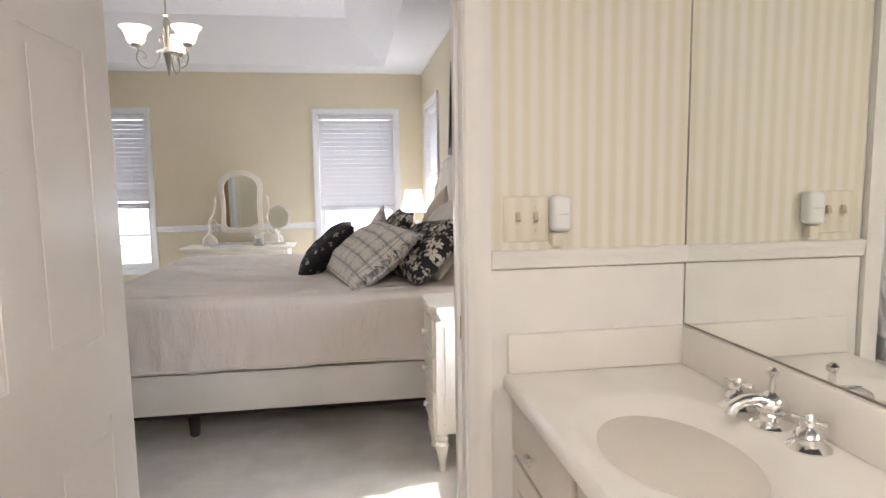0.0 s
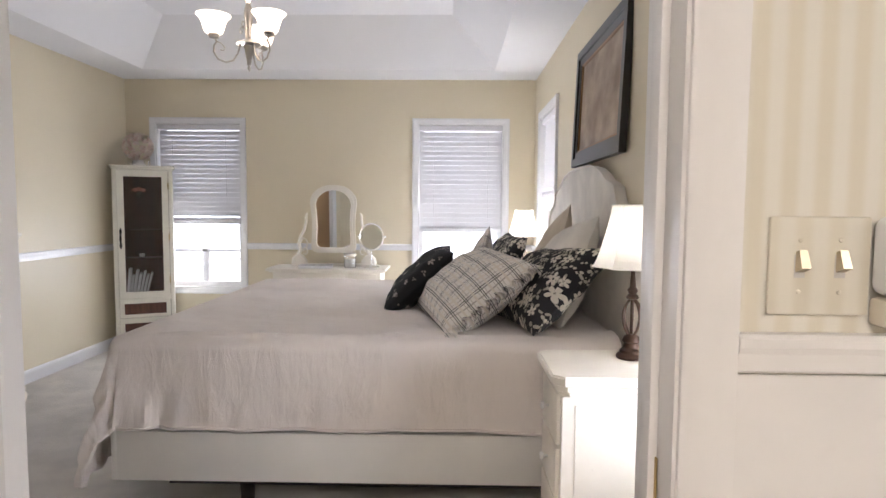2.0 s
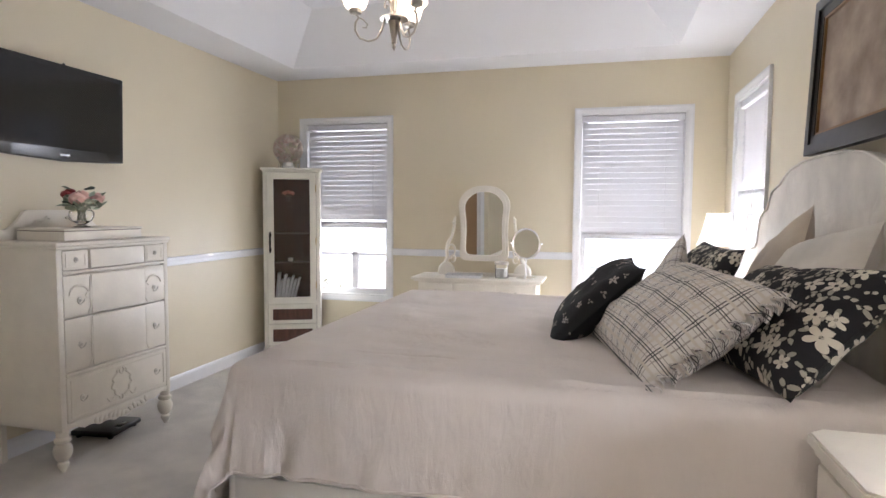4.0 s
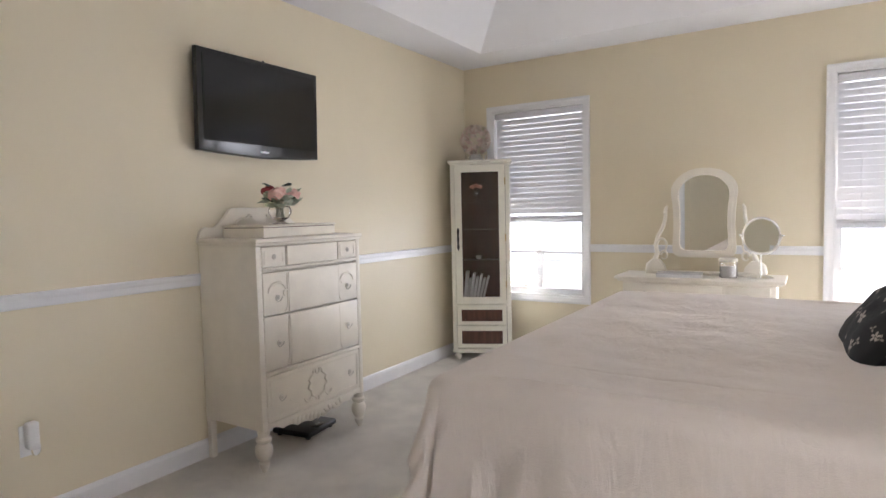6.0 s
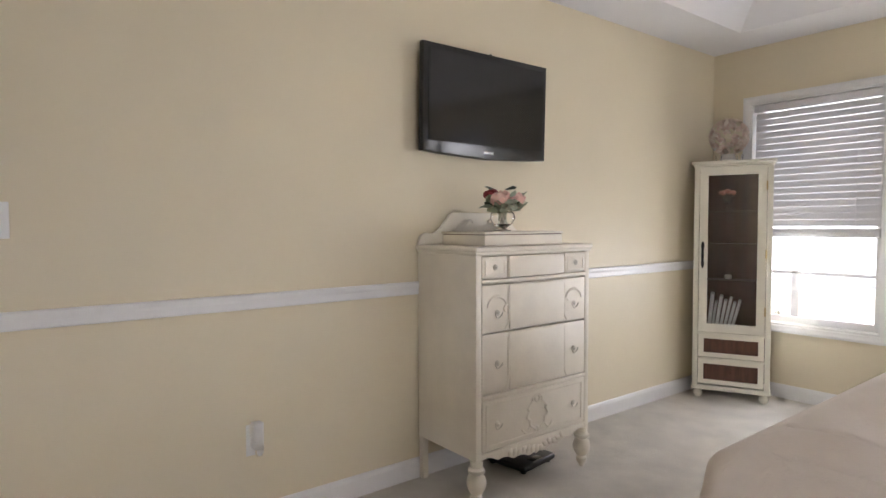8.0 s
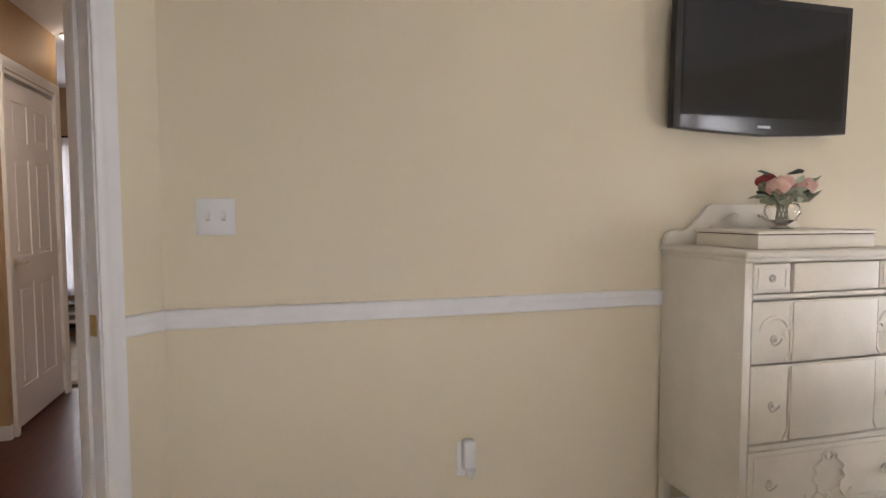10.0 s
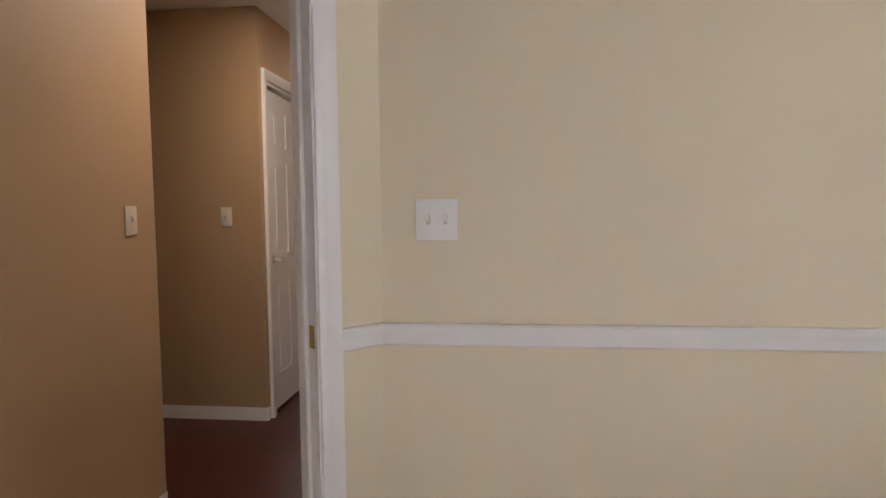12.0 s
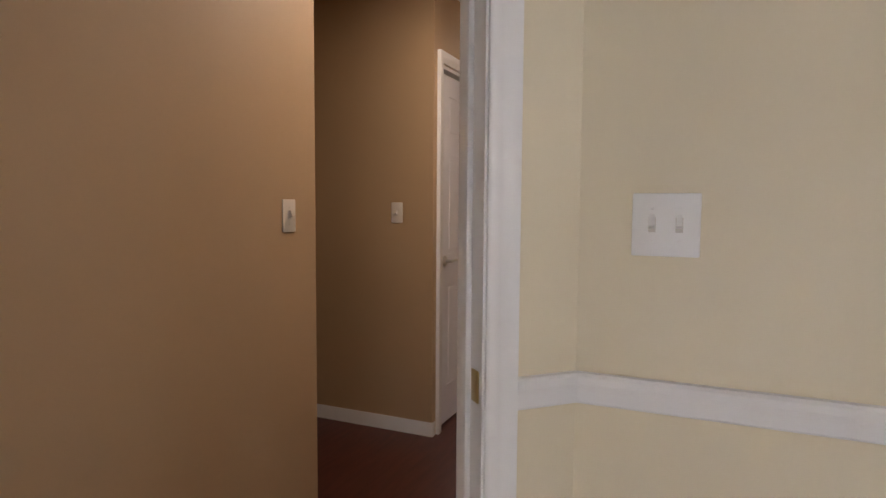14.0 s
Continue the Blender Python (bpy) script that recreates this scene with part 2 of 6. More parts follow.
setting("wall_windows", wall_mesh(XH - XT + 0.24, H + 0.5, 0.14, [(c - WIN_W / 2 - XT + 0.12, c + WIN_W / 2 - XT + 0.12, WIN_Z0, WIN_Z1) for c in WX]), M_WALL, "cream painted wall with two windows", pose(XT - 0.12, YF, 0))
setting("wall_head", wall_mesh(YF - YP, H + 0.5, 0.14, [(c - WIN_W / 2 - YP, c + WIN_W / 2 - YP, WIN_Z0, WIN_Z1) for c in sorted(WY)]), M_WALL, "cream painted wall behind the bed", pose(XH + 0.14, YP, 0, 0, 0, 90))
DX, DY = XT, 1.69                            # where the angled door wall starts
setting("wall_tv", box(XT - 0.12, XT, DY, YF, 0, H + 0.5), M_WALL, "cream painted wall with the television")
# angled wall: u runs from the corner towards the bathroom side
ANG = pose(DX, DY, 0, 0, 0, -45)
D0, D1, DH = 0.182, 1.02, 2.03
setting("wall_angled", wall_mesh(1.16, H + 0.5, 0.11, [(D0, D1, -0.01, DH)]), M_WALL, "cream angled wall around the hall doorway", ANG @ Matrix.Translation((0, -0.11, 0)))
ex = ANG @ Vector((1.16, 0, 0))
setting("wall_south", box(ex.x, -0.56, ex.y - 0.10, ex.y, 0, H + 0.5), M_WALL, "cream painted wall")
setting("wall_return", box(-0.56, -0.46 - 0.001, ex.y - 0.1, YP - 0.121, 0, H + 0.5), M_WALL, "cream painted wall")
BL, BR = -0.46, 0.456
setting("wall_partition", wall_mesh(XH + 0.14 + 0.56, H + 0.5, 0.115, [(BL + 0.56, BR + 0.56, -0.01, 2.03)]), M_WALL, "cream wall between bedroom and bathroom", pose(-0.56, YP - 0.115, 0))
# bathroom
setting("wall_bath", wall_mesh(1.04 + 0.56, H, 0.012, [(BL + 0.56, BR + 0.56, -0.01, 2.03)]), M_PAPER, "striped yellow wallpaper", pose(-0.56, YP - 0.128, 0))
XM = 1.04
setting("wall_mirror", box(XM, XM + 0.1, -1.6, YP - 0.13, 0, H), M_PAPER, "bathroom wall behind the mirror")
setting("wall_bath_left", box(-0.66, -0.56, -1.6, YP - 0.13, 0, H), M_BATHTRIM, "cream bathroom wall")
setting("wall_bath_back", box(-0.6, 1.14, -1.7, -1.6, 0, H), M_BATHTRIM, "cream bathroom wall")
setting("ceiling_bath", box(-0.6, 1.14, -1.7, YP - 0.1, H, H + 0.1), M_CEIL, "white ceiling")


def tray_ceiling():
    bm = bmesh.new()
    def rect(i, z, y0=0.35):
        return [bm.verts.new(p) for p in ((XT - 0.1 + i, y0 + i, z), (XH + 0.1 - i, y0 + i, z), (XH + 0.1 - i, YF + 0.1 - i, z), (XT - 0.1 + i, YF + 0.1 - i, z))]
    a = rect(0.0, H)
    b = [bm.verts.new(p) for p in ((XT + 0.38, 1.89, H), (XH - 0.40, 1.89, H), (XH - 0.40, YF - 0.40, H), (XT + 0.38, YF - 0.40, H))]
    c = [bm.verts.new(p) for p in ((XT + 0.74, 2.25, TRAY), (XH - 0.76, 2.25, TRAY), (XH - 0.76, YF - 0.76, TRAY), (XT + 0.74, YF - 0.76, TRAY))]
    for p, q in ((a, b), (b, c)):
        for i in range(4):
            bm.faces.new((p[i], p[(i + 1) % 4], q[(i + 1) % 4], q[i]))
    bm.faces.new(c)
    top = rect(0.0, TRAY + 0.1)
    for i in range(4):
        bm.faces.new((a[i], top[i], top[(i + 1) % 4], a[(i + 1) % 4]))
    bm.faces.new(top)
    bmesh.ops.recalc_face_normals(bm, faces=bm.faces)
    return bm


setting("ceiling_bedroom", tray_ceiling(), M_CEIL, "white tray ceiling with sloped sides")


# chair rail and baseboard: a profile swept along a wall
def strip(length, prof):
    bm = bmesh.new()
    a = [bm.verts.new((0, -d, z)) for d, z in prof]
    b = [bm.verts.new((length, -d, z)) for d, z in prof]
    n = len(prof)
    for i in range(n):
        bm.faces.new((a[i], a[(i + 1) % n], b[(i + 1) % n], b[i]))
    bm.faces.new(a)
    bm.faces.new(list(reversed(b)))
    bmesh.ops.recalc_face_normals(bm, faces=bm.faces)
    return bm


RAIL = [(-0.004, RAIL0), (0.012, RAIL0), (0.015, RAIL0 + 0.004), (0.0165, RAIL0 + 0.030), (0.0195, RAIL0 + 0.040), (0.0205, RAIL1 - 0.006), (0.017, RAIL1), (-0.004, RAIL1)]
BASE = [(-0.004, 0.0), (0.014, 0.0), (0.014, 0.075), (0.010, 0.088), (0.005, 0.095), (-0.004, 0.095)]


def along(name, prof, p0, p1, mat=M_TRIM, label="white painted chair rail"):
    """A strip on the wall from p0 to p1, with the room on the right hand."""
    d = Vector(p1) - Vector(p0)
    return setting(name, strip(d.length, prof), mat, label, pose(p0[0], p0[1], 0, 0, 0, math.degrees(math.atan2(d.y, d.x))))


CW = 0.06     # casing width
WCW = 0.046    # and round the windows
WE = WIN_W / 2 + WCW
for nm, prof, lab in (("trim_chair_rail", RAIL, "white painted chair rail"), ("baseboard", BASE, "white painted baseboard")):
    along(nm, prof, (XT, DY), (XT, YF), label=lab)
    spans = [(XT, WX[0] - WE), (WX[0] + WE, WX[1] - WE), (WX[1] + WE, XH)] if nm != "baseboard" else [(XT, XH)]
    for a, b in spans:
        along(nm, prof, (a, YF), (b, YF), label=lab)
    spans = [(YF, WY[0] + WE), (WY[0] - WE, WY[1] + WE), (WY[1] - WE, YP)] if nm != "baseboard" else [(YF, YP)]
    for a, b in spans:
        along(nm, prof, (XH, a), (XH, b), label=lab)
    q = ANG @ Vector((D0 - 0.046, 0, 0))
    along(nm, prof, (q.x, q.y), (DX, DY), label=lab)
    along(nm, prof, (XH, YP), (BR + 0.046, YP), label=lab)


# ---------------------------------------------------------------- windows with blinds
def casing(w, z0, z1, mat, sill=True, width=CW, t=0.018):
    """Moulded casing round an opening of width w, on a wall whose room side is -y."""
    prof = [(0.0, 0.010), (0.006, 0.014), (0.02, 0.014), (0.026, 0.018), (width - 0.012, 0.022), (width, 0.020), (width, -0.003), (0.0, -0.003)]
    bm = bmesh.new()
    def loop(off, d):
        if sill:
            return [(-w / 2 - off, -d, z0 - off), (w / 2 + off, -d, z0 - off), (w / 2 + off, -d, z1 + off), (-w / 2 - off, -d, z1 + off)]
        return [(-w / 2 - off, -d, z0), (-w / 2 - off, -d, z1 + off), (w / 2 + off, -d, z1 + off), (w / 2 + off, -d, z0)]
    rows = [[bm.verts.new(p) for p in loop(o, d)] for o, d in prof]
    n = len(rows)
    for i in range(n):
        a, b = rows[i], rows[(i + 1) % n]
        for k in range(4 if sill else 3):
            bm.faces.new((a[k], a[(k + 1) % 4], b[(k + 1) % 4], b[k]))
    if not sill:
        bm.faces.new([r[0] for r in rows])
        bm.faces.new([r[3] for r in reversed(rows)])
    bmesh.ops.recalc_face_normals(bm, faces=bm.faces)
    return bm


SLAT = mesh_of("slat", box(-0.378, 0.378, -0.0221, 0.0221, -0.0013, 0.0013), M_BLIND, False)


def window(i, m, drop, tilt, z0=WIN_Z0, z1=WIN_Z1):
    """A sash window with casing; its blind hangs down to the height drop."""
    w = WIN_W
    win = new("window_%d" % i)
    win.matrix_world = m
    tagged(win, "white double-hung window with moulded casing", "window", kind="structure")
    part("window_casing", casing(w, z0, z1, M_TRIM, width=WCW), M_TRIM, win)
    bm = bmesh.new()
    for a in ((-w / 2, -w / 2 + 0.012), (w / 2 - 0.012, w / 2)):
        bx(bm, a[0], a[1], -0.002, 0.136, z0, z1)
    bx(bm, -w / 2, w / 2, -0.002, 0.136, z1 - 0.012, z1)
    bx(bm, -w / 2, w / 2, -0.002, 0.136, z0, z0 + 0.014)
    part("jamb_lining", bm, M_TRIM, win)
    for nm, a, b, y in (("lower_sash", z0 + 0.014, (z0 + z1) / 2 + 0.02, 0.085), ("upper_sash", (z0 + z1) / 2 - 0.02, z1 - 0.012, 0.112)):
        bm = bmesh.new()
        x0, x1 = -w / 2 + 0.014, w / 2 - 0.014
        bx(bm, x0, x0 + 0.04, y - 0.013, y + 0.013, a, b, 0.003)
        bx(bm, x1 - 0.04, x1, y - 0.013, y + 0.013, a, b, 0.003)
        bx(bm, x0 + 0.04, x1 - 0.04, y - 0.012, y + 0.012, a, a + 0.045, 0.003)
        bx(bm, x0 + 0.04, x1 - 0.04, y - 0.012, y + 0.012, b - 0.04, b, 0.003)
        sash = part(nm, bm, M_TRIM, win)
        pane = part("pane", box(x0 + 0.03, x1 - 0.03, y - 0.003, y + 0.003, a + 0.03, b - 0.03), M_GLASS, sash)
        pane.visible_shadow = False
    blind = thing("window_blind", "white horizontal slat blind, partly lowered", "blind", m @ Matrix.Translation((0, 0.036, 0)), "window blinds")
    part("headrail", box(-0.384, 0.384, -0.028, 0.028, z1 - 0.062, z1 - 0.018, 0.004), M_BLIND, blind)
    pitch = 0.044
    z = z1 - 0.092
    while z > drop + 0.066:
        o = new("slat", SLAT)
        o.parent = blind
        o.matrix_local = pose(0, 0, z, tilt + random.uniform(-2, 2), 0, random.uniform(-0.15, 0.15))
        z -= pitch
    for k in range(5):
        o = new("slat", SLAT)
        o.parent = blind
        o.matrix_local = pose(0, 0, drop + 0.036 + 0.0045 * k, 2, 0, 0)
    part("bottom_rail", box(-0.378, 0.378, -0.024, 0.024, drop, drop + 0.034, 0.004), M_BLIND, blind)
    for x in (-0.25, 0.25):
        part("ladder_cord", tube([(x, -0.022, z1 - 0.06), (x, -0.024, drop + 0.02)], 0.0016, 6), M_BLIND, blind)
    return win


window(1, pose(WX[0], YF, 0), 1.11, 74)
window(2, pose(WX[1], YF, 0), 1.05, 74)
window(3, pose(XH, WY[0], 0, 0, 0, -90), 1.36, -76)
window(4, pose(XH, WY[1], 0, 0, 0, -90), 0.98, -78)


# ---------------------------------------------------------------- doors
def panel_door(w, h, t=0.036, deep=0.006):
    """A six-panel leaf, hinge edge at x 0, from y 0 to t, as one bmesh."""
    bm = bmesh.new()
    bx(bm, 0, w, deep, t - deep, 0, h)
    st, mid = 0.11 * w / 0.76, 0.10 * w / 0.76
    cols = [(st, w / 2 - mid / 2), (w / 2 + mid / 2, w - st)]
    rows = [(0.22, 0.82), (0.99, 1.56), (1.66, h - 0.11)]
    for y0, y1, s in ((0, deep, 1), (t - deep, t, -1)):
        for a, b in ((0, cols[0][0]), (cols[0][1], cols[1][0]), (cols[1][1], w)):
            bx(bm, a, b, y0, y1, 0, h)
        for c in cols:
            z = 0.0
            for r in rows + [(h, h)]:
                bx(bm, c[0], c[1], y0, y1, z, r[0])
                z = r[1]
            for r in rows:
                g = 0.028
                q = bmesh.ops.create_cube(bm, size=1.0, matrix=Matrix.Translation(((c[0] + c[1]) / 2, (y0 + y1) / 2, (r[0] + r[1]) / 2)) @ Matrix.Diagonal((c[1] - c[0] - 2 * g, deep * 0.7, r[1] - r[0] - 2 * g, 1)))
                edges = list({e for v in q["verts"] for e in v.link_edges})
                bmesh.ops.bevel(bm, geom=edges, offset=deep * 0.3, segments=1, affect="EDGES")
    return bm


def lever(side=1):
    bm = lathe([(0.0, 0.0), (0.030, 0.0), (0.030, 0.006), (0.022, 0.011), (0.010, 0.013), (0.009, 0.045), (0.0, 0.046)], 20, m=Matrix.Rotation(radians(90), 4, "X"), closed_ends=False)
    tube([(0, -0.042, 0), (0.03 * side, -0.046, 0.001), (0.07 * side, -0.045, 0.004), (0.105 * side, -0.042, -0.002)], [0.009, 0.008, 0.007, 0.006], 10, bm)
    return bm


def hinge():
    bm = box(-0.002, 0.03, -0.004, 0.0, -0.045, 0.045)
    tube([(0, -0.006, -0.048), (0, -0.006, 0.048)], 0.006, 8, bm)
    return bm


def jamb(w, depth, h, mat, parent):
    """Lining and stop of a doorway of width w; depth runs along y from 0."""
    bm = bmesh.new()
    bx(bm, -0.02, 0.0, -0.003, depth + 0.003, 0, h)
    bx(bm, w, w + 0.02, -0.003, depth + 0.003, 0, h)
    bx(bm, -0.02, w + 0.02, -0.003, depth + 0.003, h, h + 0.02)
    part("jamb", bm, mat, parent)
    bm = bmesh.new()
    bx(bm, 0, 0.012, 0.045, 0.08, 0, h - 0.012, 0.002)
    bx(bm, w - 0.012, w, 0.045, 0.08, 0, h - 0.012, 0.002)
    bx(bm, 0, w, 0.045, 0.08, h - 0.012, h, 0.002)
    part("door_stop", bm, mat, parent)


# hall doorway in the angled wall
door1 = tagged(new("door_1"), "white cased doorway to the hall", "doorway", kind="structure")
door1.matrix_world = ANG @ Matrix.Translation((D1, 0, 0)) @ pose(0, 0, 0, 0, 0, 180)
jamb(D1 - D0 - 0.04, 0.11, DH - 0.02, M_TRIM, door1)
for o in door1.children:
    o.matrix_local = Matrix.Translation((0.02, 0, 0))
part("casing", casing(D1 - D0 - 0.03, 0, DH - 0.015, M_TRIM, False), M_TRIM, door1, m=Matrix.Translation(((D1 - D0) / 2, 0, 0)))
part("strike_plate", box(D1 - D0 - 0.024, D1 - D0 - 0.0215, 0.006, 0.036, 0.89, 0.95, 0.0008), M_BRASS, door1, "aged brass strike plate")

# ---------------------------------------------------------------- hall
HY = 0.575
setting("floor_hall", box(-7.6, -1.2, -2.2, 1.75, -0.12, -0.03), M_WOOD, "dark cherry wood hall floor")
setting("wall_hall_left", box(-3.58, -1.5, HY - 0.12, HY, -0.06, H), M_HALL, "tan painted hall wall")
setting("wall_hall_passage", box(-3.58, -3.51, -2.2, HY - 0.12, -0.06, H), M_HALL, "tan painted passage wall")
HC = -4.65
HE = -5.62     # where the hall opens into a bright room
setting("wall_hall_door", wall_mesh(HC - 0.09 - HE, H, 0.11, [(0.0, 0.80, -0.01, 2.03)]), M_HALL, "tan hall wall with a white door", pose(HC - 0.09, HY - 0.11, 0) @ pose(0, 0.11, 0, 0, 0, 180))
setting("wall_hall_corner", box(HC - 0.0895, HC, -2.2, HY, -0.06, H), M_HALL, "tan painted hall wall")
setting("wall_closet_end", box(HE, HE + 0.10, -2.2, HY - 0.111, 0, H), M_HALL, "tan painted wall")
setting("wall_hall_right", box(-7.6, XT - 0.12, 1.62, 1.69, 0, H), M_HALL, "tan painted hall wall")
setting("wall_hall_back", box(-7.6, -3.4, -2.3, -2.2, 0, H), M_HALL, "tan painted wall")
setting("wall_hall_end", wall_mesh(4.0, H, 0.1, [(1.75, 2.75, 0.5, 1.85)]), M_HALL, "tan wall with a tall curtained window", pose(-7.5, -2.3, 0, 0, 0, 90))
setting("ceiling_hall", box(-7.7, -1.2, -2.3, 1.69, H, H + 0.08), M_CEIL, "white hall ceiling")
setting("floor_far_room", box(-7.5, -5.72, -2.2, 1.62, -0.02, 0.006), M_CARPET, "pale carpet in the room beyond the hall")
for p0, p1 in (((-1.5, HY), (-3.58, HY)), ((-3.58, HY), (-3.58, -2.2)), ((HC, -2.2), (HC, HY)), ((HC, HY), (HC - 0.03, HY)), ((HC - 0.95, HY), (HE, HY))):
    d = Vector((p1[0] - p0[0], p1[1] - p0[1], 0))
    along("baseboard", [(-0.004, -0.03), (0.027, -0.03), (0.026, -0.02), (0.021, -0.012), (0.013, -0.008), (0.013, 0.040), (0.009, 0.047), (0.004, 0.051), (-0.004, 0.051)], p1, p0, M_TRIM, "white painted baseboard")

door2 = tagged(new("door_2"), "closed white six-panel hall door with lever handle", "door", kind="structure")
door2.matrix_world = pose(HC - 0.09, HY, 0, 0, 0, 180)
jamb(0.76, 0.11, 2.01, M_TRIM, door2)
for o in door2.children:
    o.matrix_local = Matrix.Translation((0.02, 0, 0))
part("casing", casing(0.77, -0.03, 2.035, M_TRIM, False), M_TRIM, door2, m=Matrix.Translation((0.40, 0, 0)))
part("leaf", panel_door(0.755, 1.995), M_DOOR, door2, m=Matrix.Translation((0.0225, 0.008, -0.012)), smooth=False)
part("handle", lever(1), M_STEEL, door2, "brushed nickel lever handle", m=Matrix.Translation((0.085, 0.008, 0.94)))
for z in (0.25, 1.0, 1.78):
    part("hinge", hinge(), M_STEEL, door2, m=Matrix.Translation((0.775, 0.006, z)))

# bathroom door, swung open into the bathroom
door3 = tagged(new("door_3"), "white six-panel bathroom door standing open", "door", kind="structure")
door3.matrix_world = pose(BL, YP - 0.128, 0)
jamb(BR - BL - 0.04, 0.128, 2.01, M_BATHTRIM, door3)
for o in door3.children:
    o.matrix_local = Matrix.Translation((0.02, 0, 0))
part("casing", casing(BR - BL - 0.03, 0, 2.015, M_BATHTRIM, False), M_BATHTRIM, door3, m=Matrix.Translation(((BR - BL) / 2, 0, 0)))
part("casing", casing(BR - BL - 0.03, 0, 2.015, M_TRIM, False), M_TRIM, door3, m=pose((BR - BL) / 2, 0.128, 0, 0, 0, 180))
leaf3 = part("leaf", panel_door(0.83, 1.995, deep=0.003), M_BATHDOOR, door3, m=pose(0.072, -0.024, 0.01, 0, 0, -90), smooth=False)
part("handle", lever(-1), M_STEEL, leaf3, "brushed nickel lever handle", m=pose(0.77, 0.036, 0.94, 0, 0, 180))
part("strike_plate", box(BR - BL - 0.0235, BR - BL - 0.021, 0.04, 0.07, 0.90, 0.96, 0.0008), M_BRASS, door3, "aged brass strike plate")


# ---------------------------------------------------------------- wall plates
# greyer colour paints the shade of the recess round each toggle
M_SLOTSHADE = material("painted_slot_shade", (0.60, 0.57, 0.53), 0.6, vary=0.0)


def switch_plate(name, label, m, gangs, mat, toggle_mat):
    w = 0.07 if gangs == 1 else 0.116
    t = thing(name, label, "light switch", m)
    part("plate", box(-w / 2, w / 2, -0.006, 0.0, -0.057, 0.057, 0.003), mat, t)
    for x in ([0] if gangs == 1 else [-0.023, 0.023]):
        part("toggle_slot", box(x - 0.0062, x + 0.0062, -0.0066, -0.004, -0.0135, 0.0135), M_SLOTSHADE, t)
        tg = part("toggle", prism([(-0.0052, -0.011), (0.0052, -0.011), (0.0046, 0.011), (-0.0046, 0.011)], -0.018, -0.004, "y"), toggle_mat, t)
        tg.matrix_local = pose(x, 0, 0.002, -22, 0, 0)
        for z in (-0.03, 0.03):
            part("screw", lathe([(0.0, 0), (0.003, 0), (0.002, 0.001), (0, 0.001)], 8, m=pose(x, -0.006, z, 90, 0, 0), closed_ends=False), mat, t)
    return t


switch_plate("switch_plate", "white double toggle switch plate on cream wall", pose(XT, 1.845, 1.22, 0, 0, 90), 2, M_PLATE, M_PLATE)
switch_plate("switch_plate", "white single switch plate on tan hall wall", pose(-3.42, HY, 1.215, 0, 0, 180), 1, M_ALMOND, M_ALMOND)
switch_plate("switch_plate", "white single switch plate on tan passage wall", pose(HC, 0.355, 1.215, 0, 0, 90), 1, M_ALMOND, M_ALMOND)
switch_plate("switch_plate", "wallpapered double switch plate with pale brass toggles", pose(0.596, YP - 0.1285, 1.21), 2, M_PAPERPLATE, M_BRASSY)



# ---------------------------------------------------------------- more materials
def translucent(name, colour, amount, emit=0.0):
    m = bpy.data.materials.new(name)
    m.use_nodes = True
    nt = m.node_tree
    b = nt.nodes["Principled BSDF"]
    b.inputs["Base Color"].default_value = (*colour, 1)
    b.inputs["Roughness"].default_value = 0.6
    tr = nt.nodes.new("ShaderNodeBsdfTranslucent")
    tr.inputs[0].default_value = (*colour, 1)
    mx = nt.nodes.new("ShaderNodeMixShader")
    mx.inputs[0].default_value = amount
    nt.links.new(b.outputs[0], mx.inputs[1])
    nt.links.new(tr.outputs[0], mx.inputs[2])
    nt.links.new(mx.outputs[0], nt.nodes["Material Output"].inputs["Surface"])
    if emit:
        b.inputs["Emission Color"].default_value = (*colour, 1)
        b.inputs["Emission Strength"].default_value = emit
    return m


def distressed(name, base, under, amount=0.62, rough=0.45):
    """Cream paint rubbed through to a darker ground in small worn flecks."""
    m = material(name, base, rough, vary=0.04, scale=7, bump=0.06, bump_scale=70)
    nt = m.node_tree
    b = nt.nodes["Principled BSDF"]
    prev = b.inputs["Base Color"].links[0].from_socket
    n = nt.nodes.new("ShaderNodeTexNoise")
    n.inputs["Scale"].default_value, n.inputs["Detail"].default_value = 38.0, 8.0
    nt.links.new(nt.nodes["Texture Coordinate"].outputs["Object"], n.inputs["Vector"])
    r = nt.nodes.new("ShaderNodeMapRange")
    r.inputs["From Min"].default_value, r.inputs["From Max"].default_value = amount + 0.06, amount + 0.13
    nt.links.new(n.outputs[0], r.inputs[0])
    mix = nt.nodes.new("ShaderNodeMix")
    mix.data_type = "RGBA"
    nt.links.new(r.outputs[0], mix.inputs[0])
    nt.links.new(prev, mix.inputs["A"])
    mix.inputs["B"].default_value = (*under, 1)
    nt.links.new(mix.outputs["Result"], b.inputs["Base Color"])
    return m


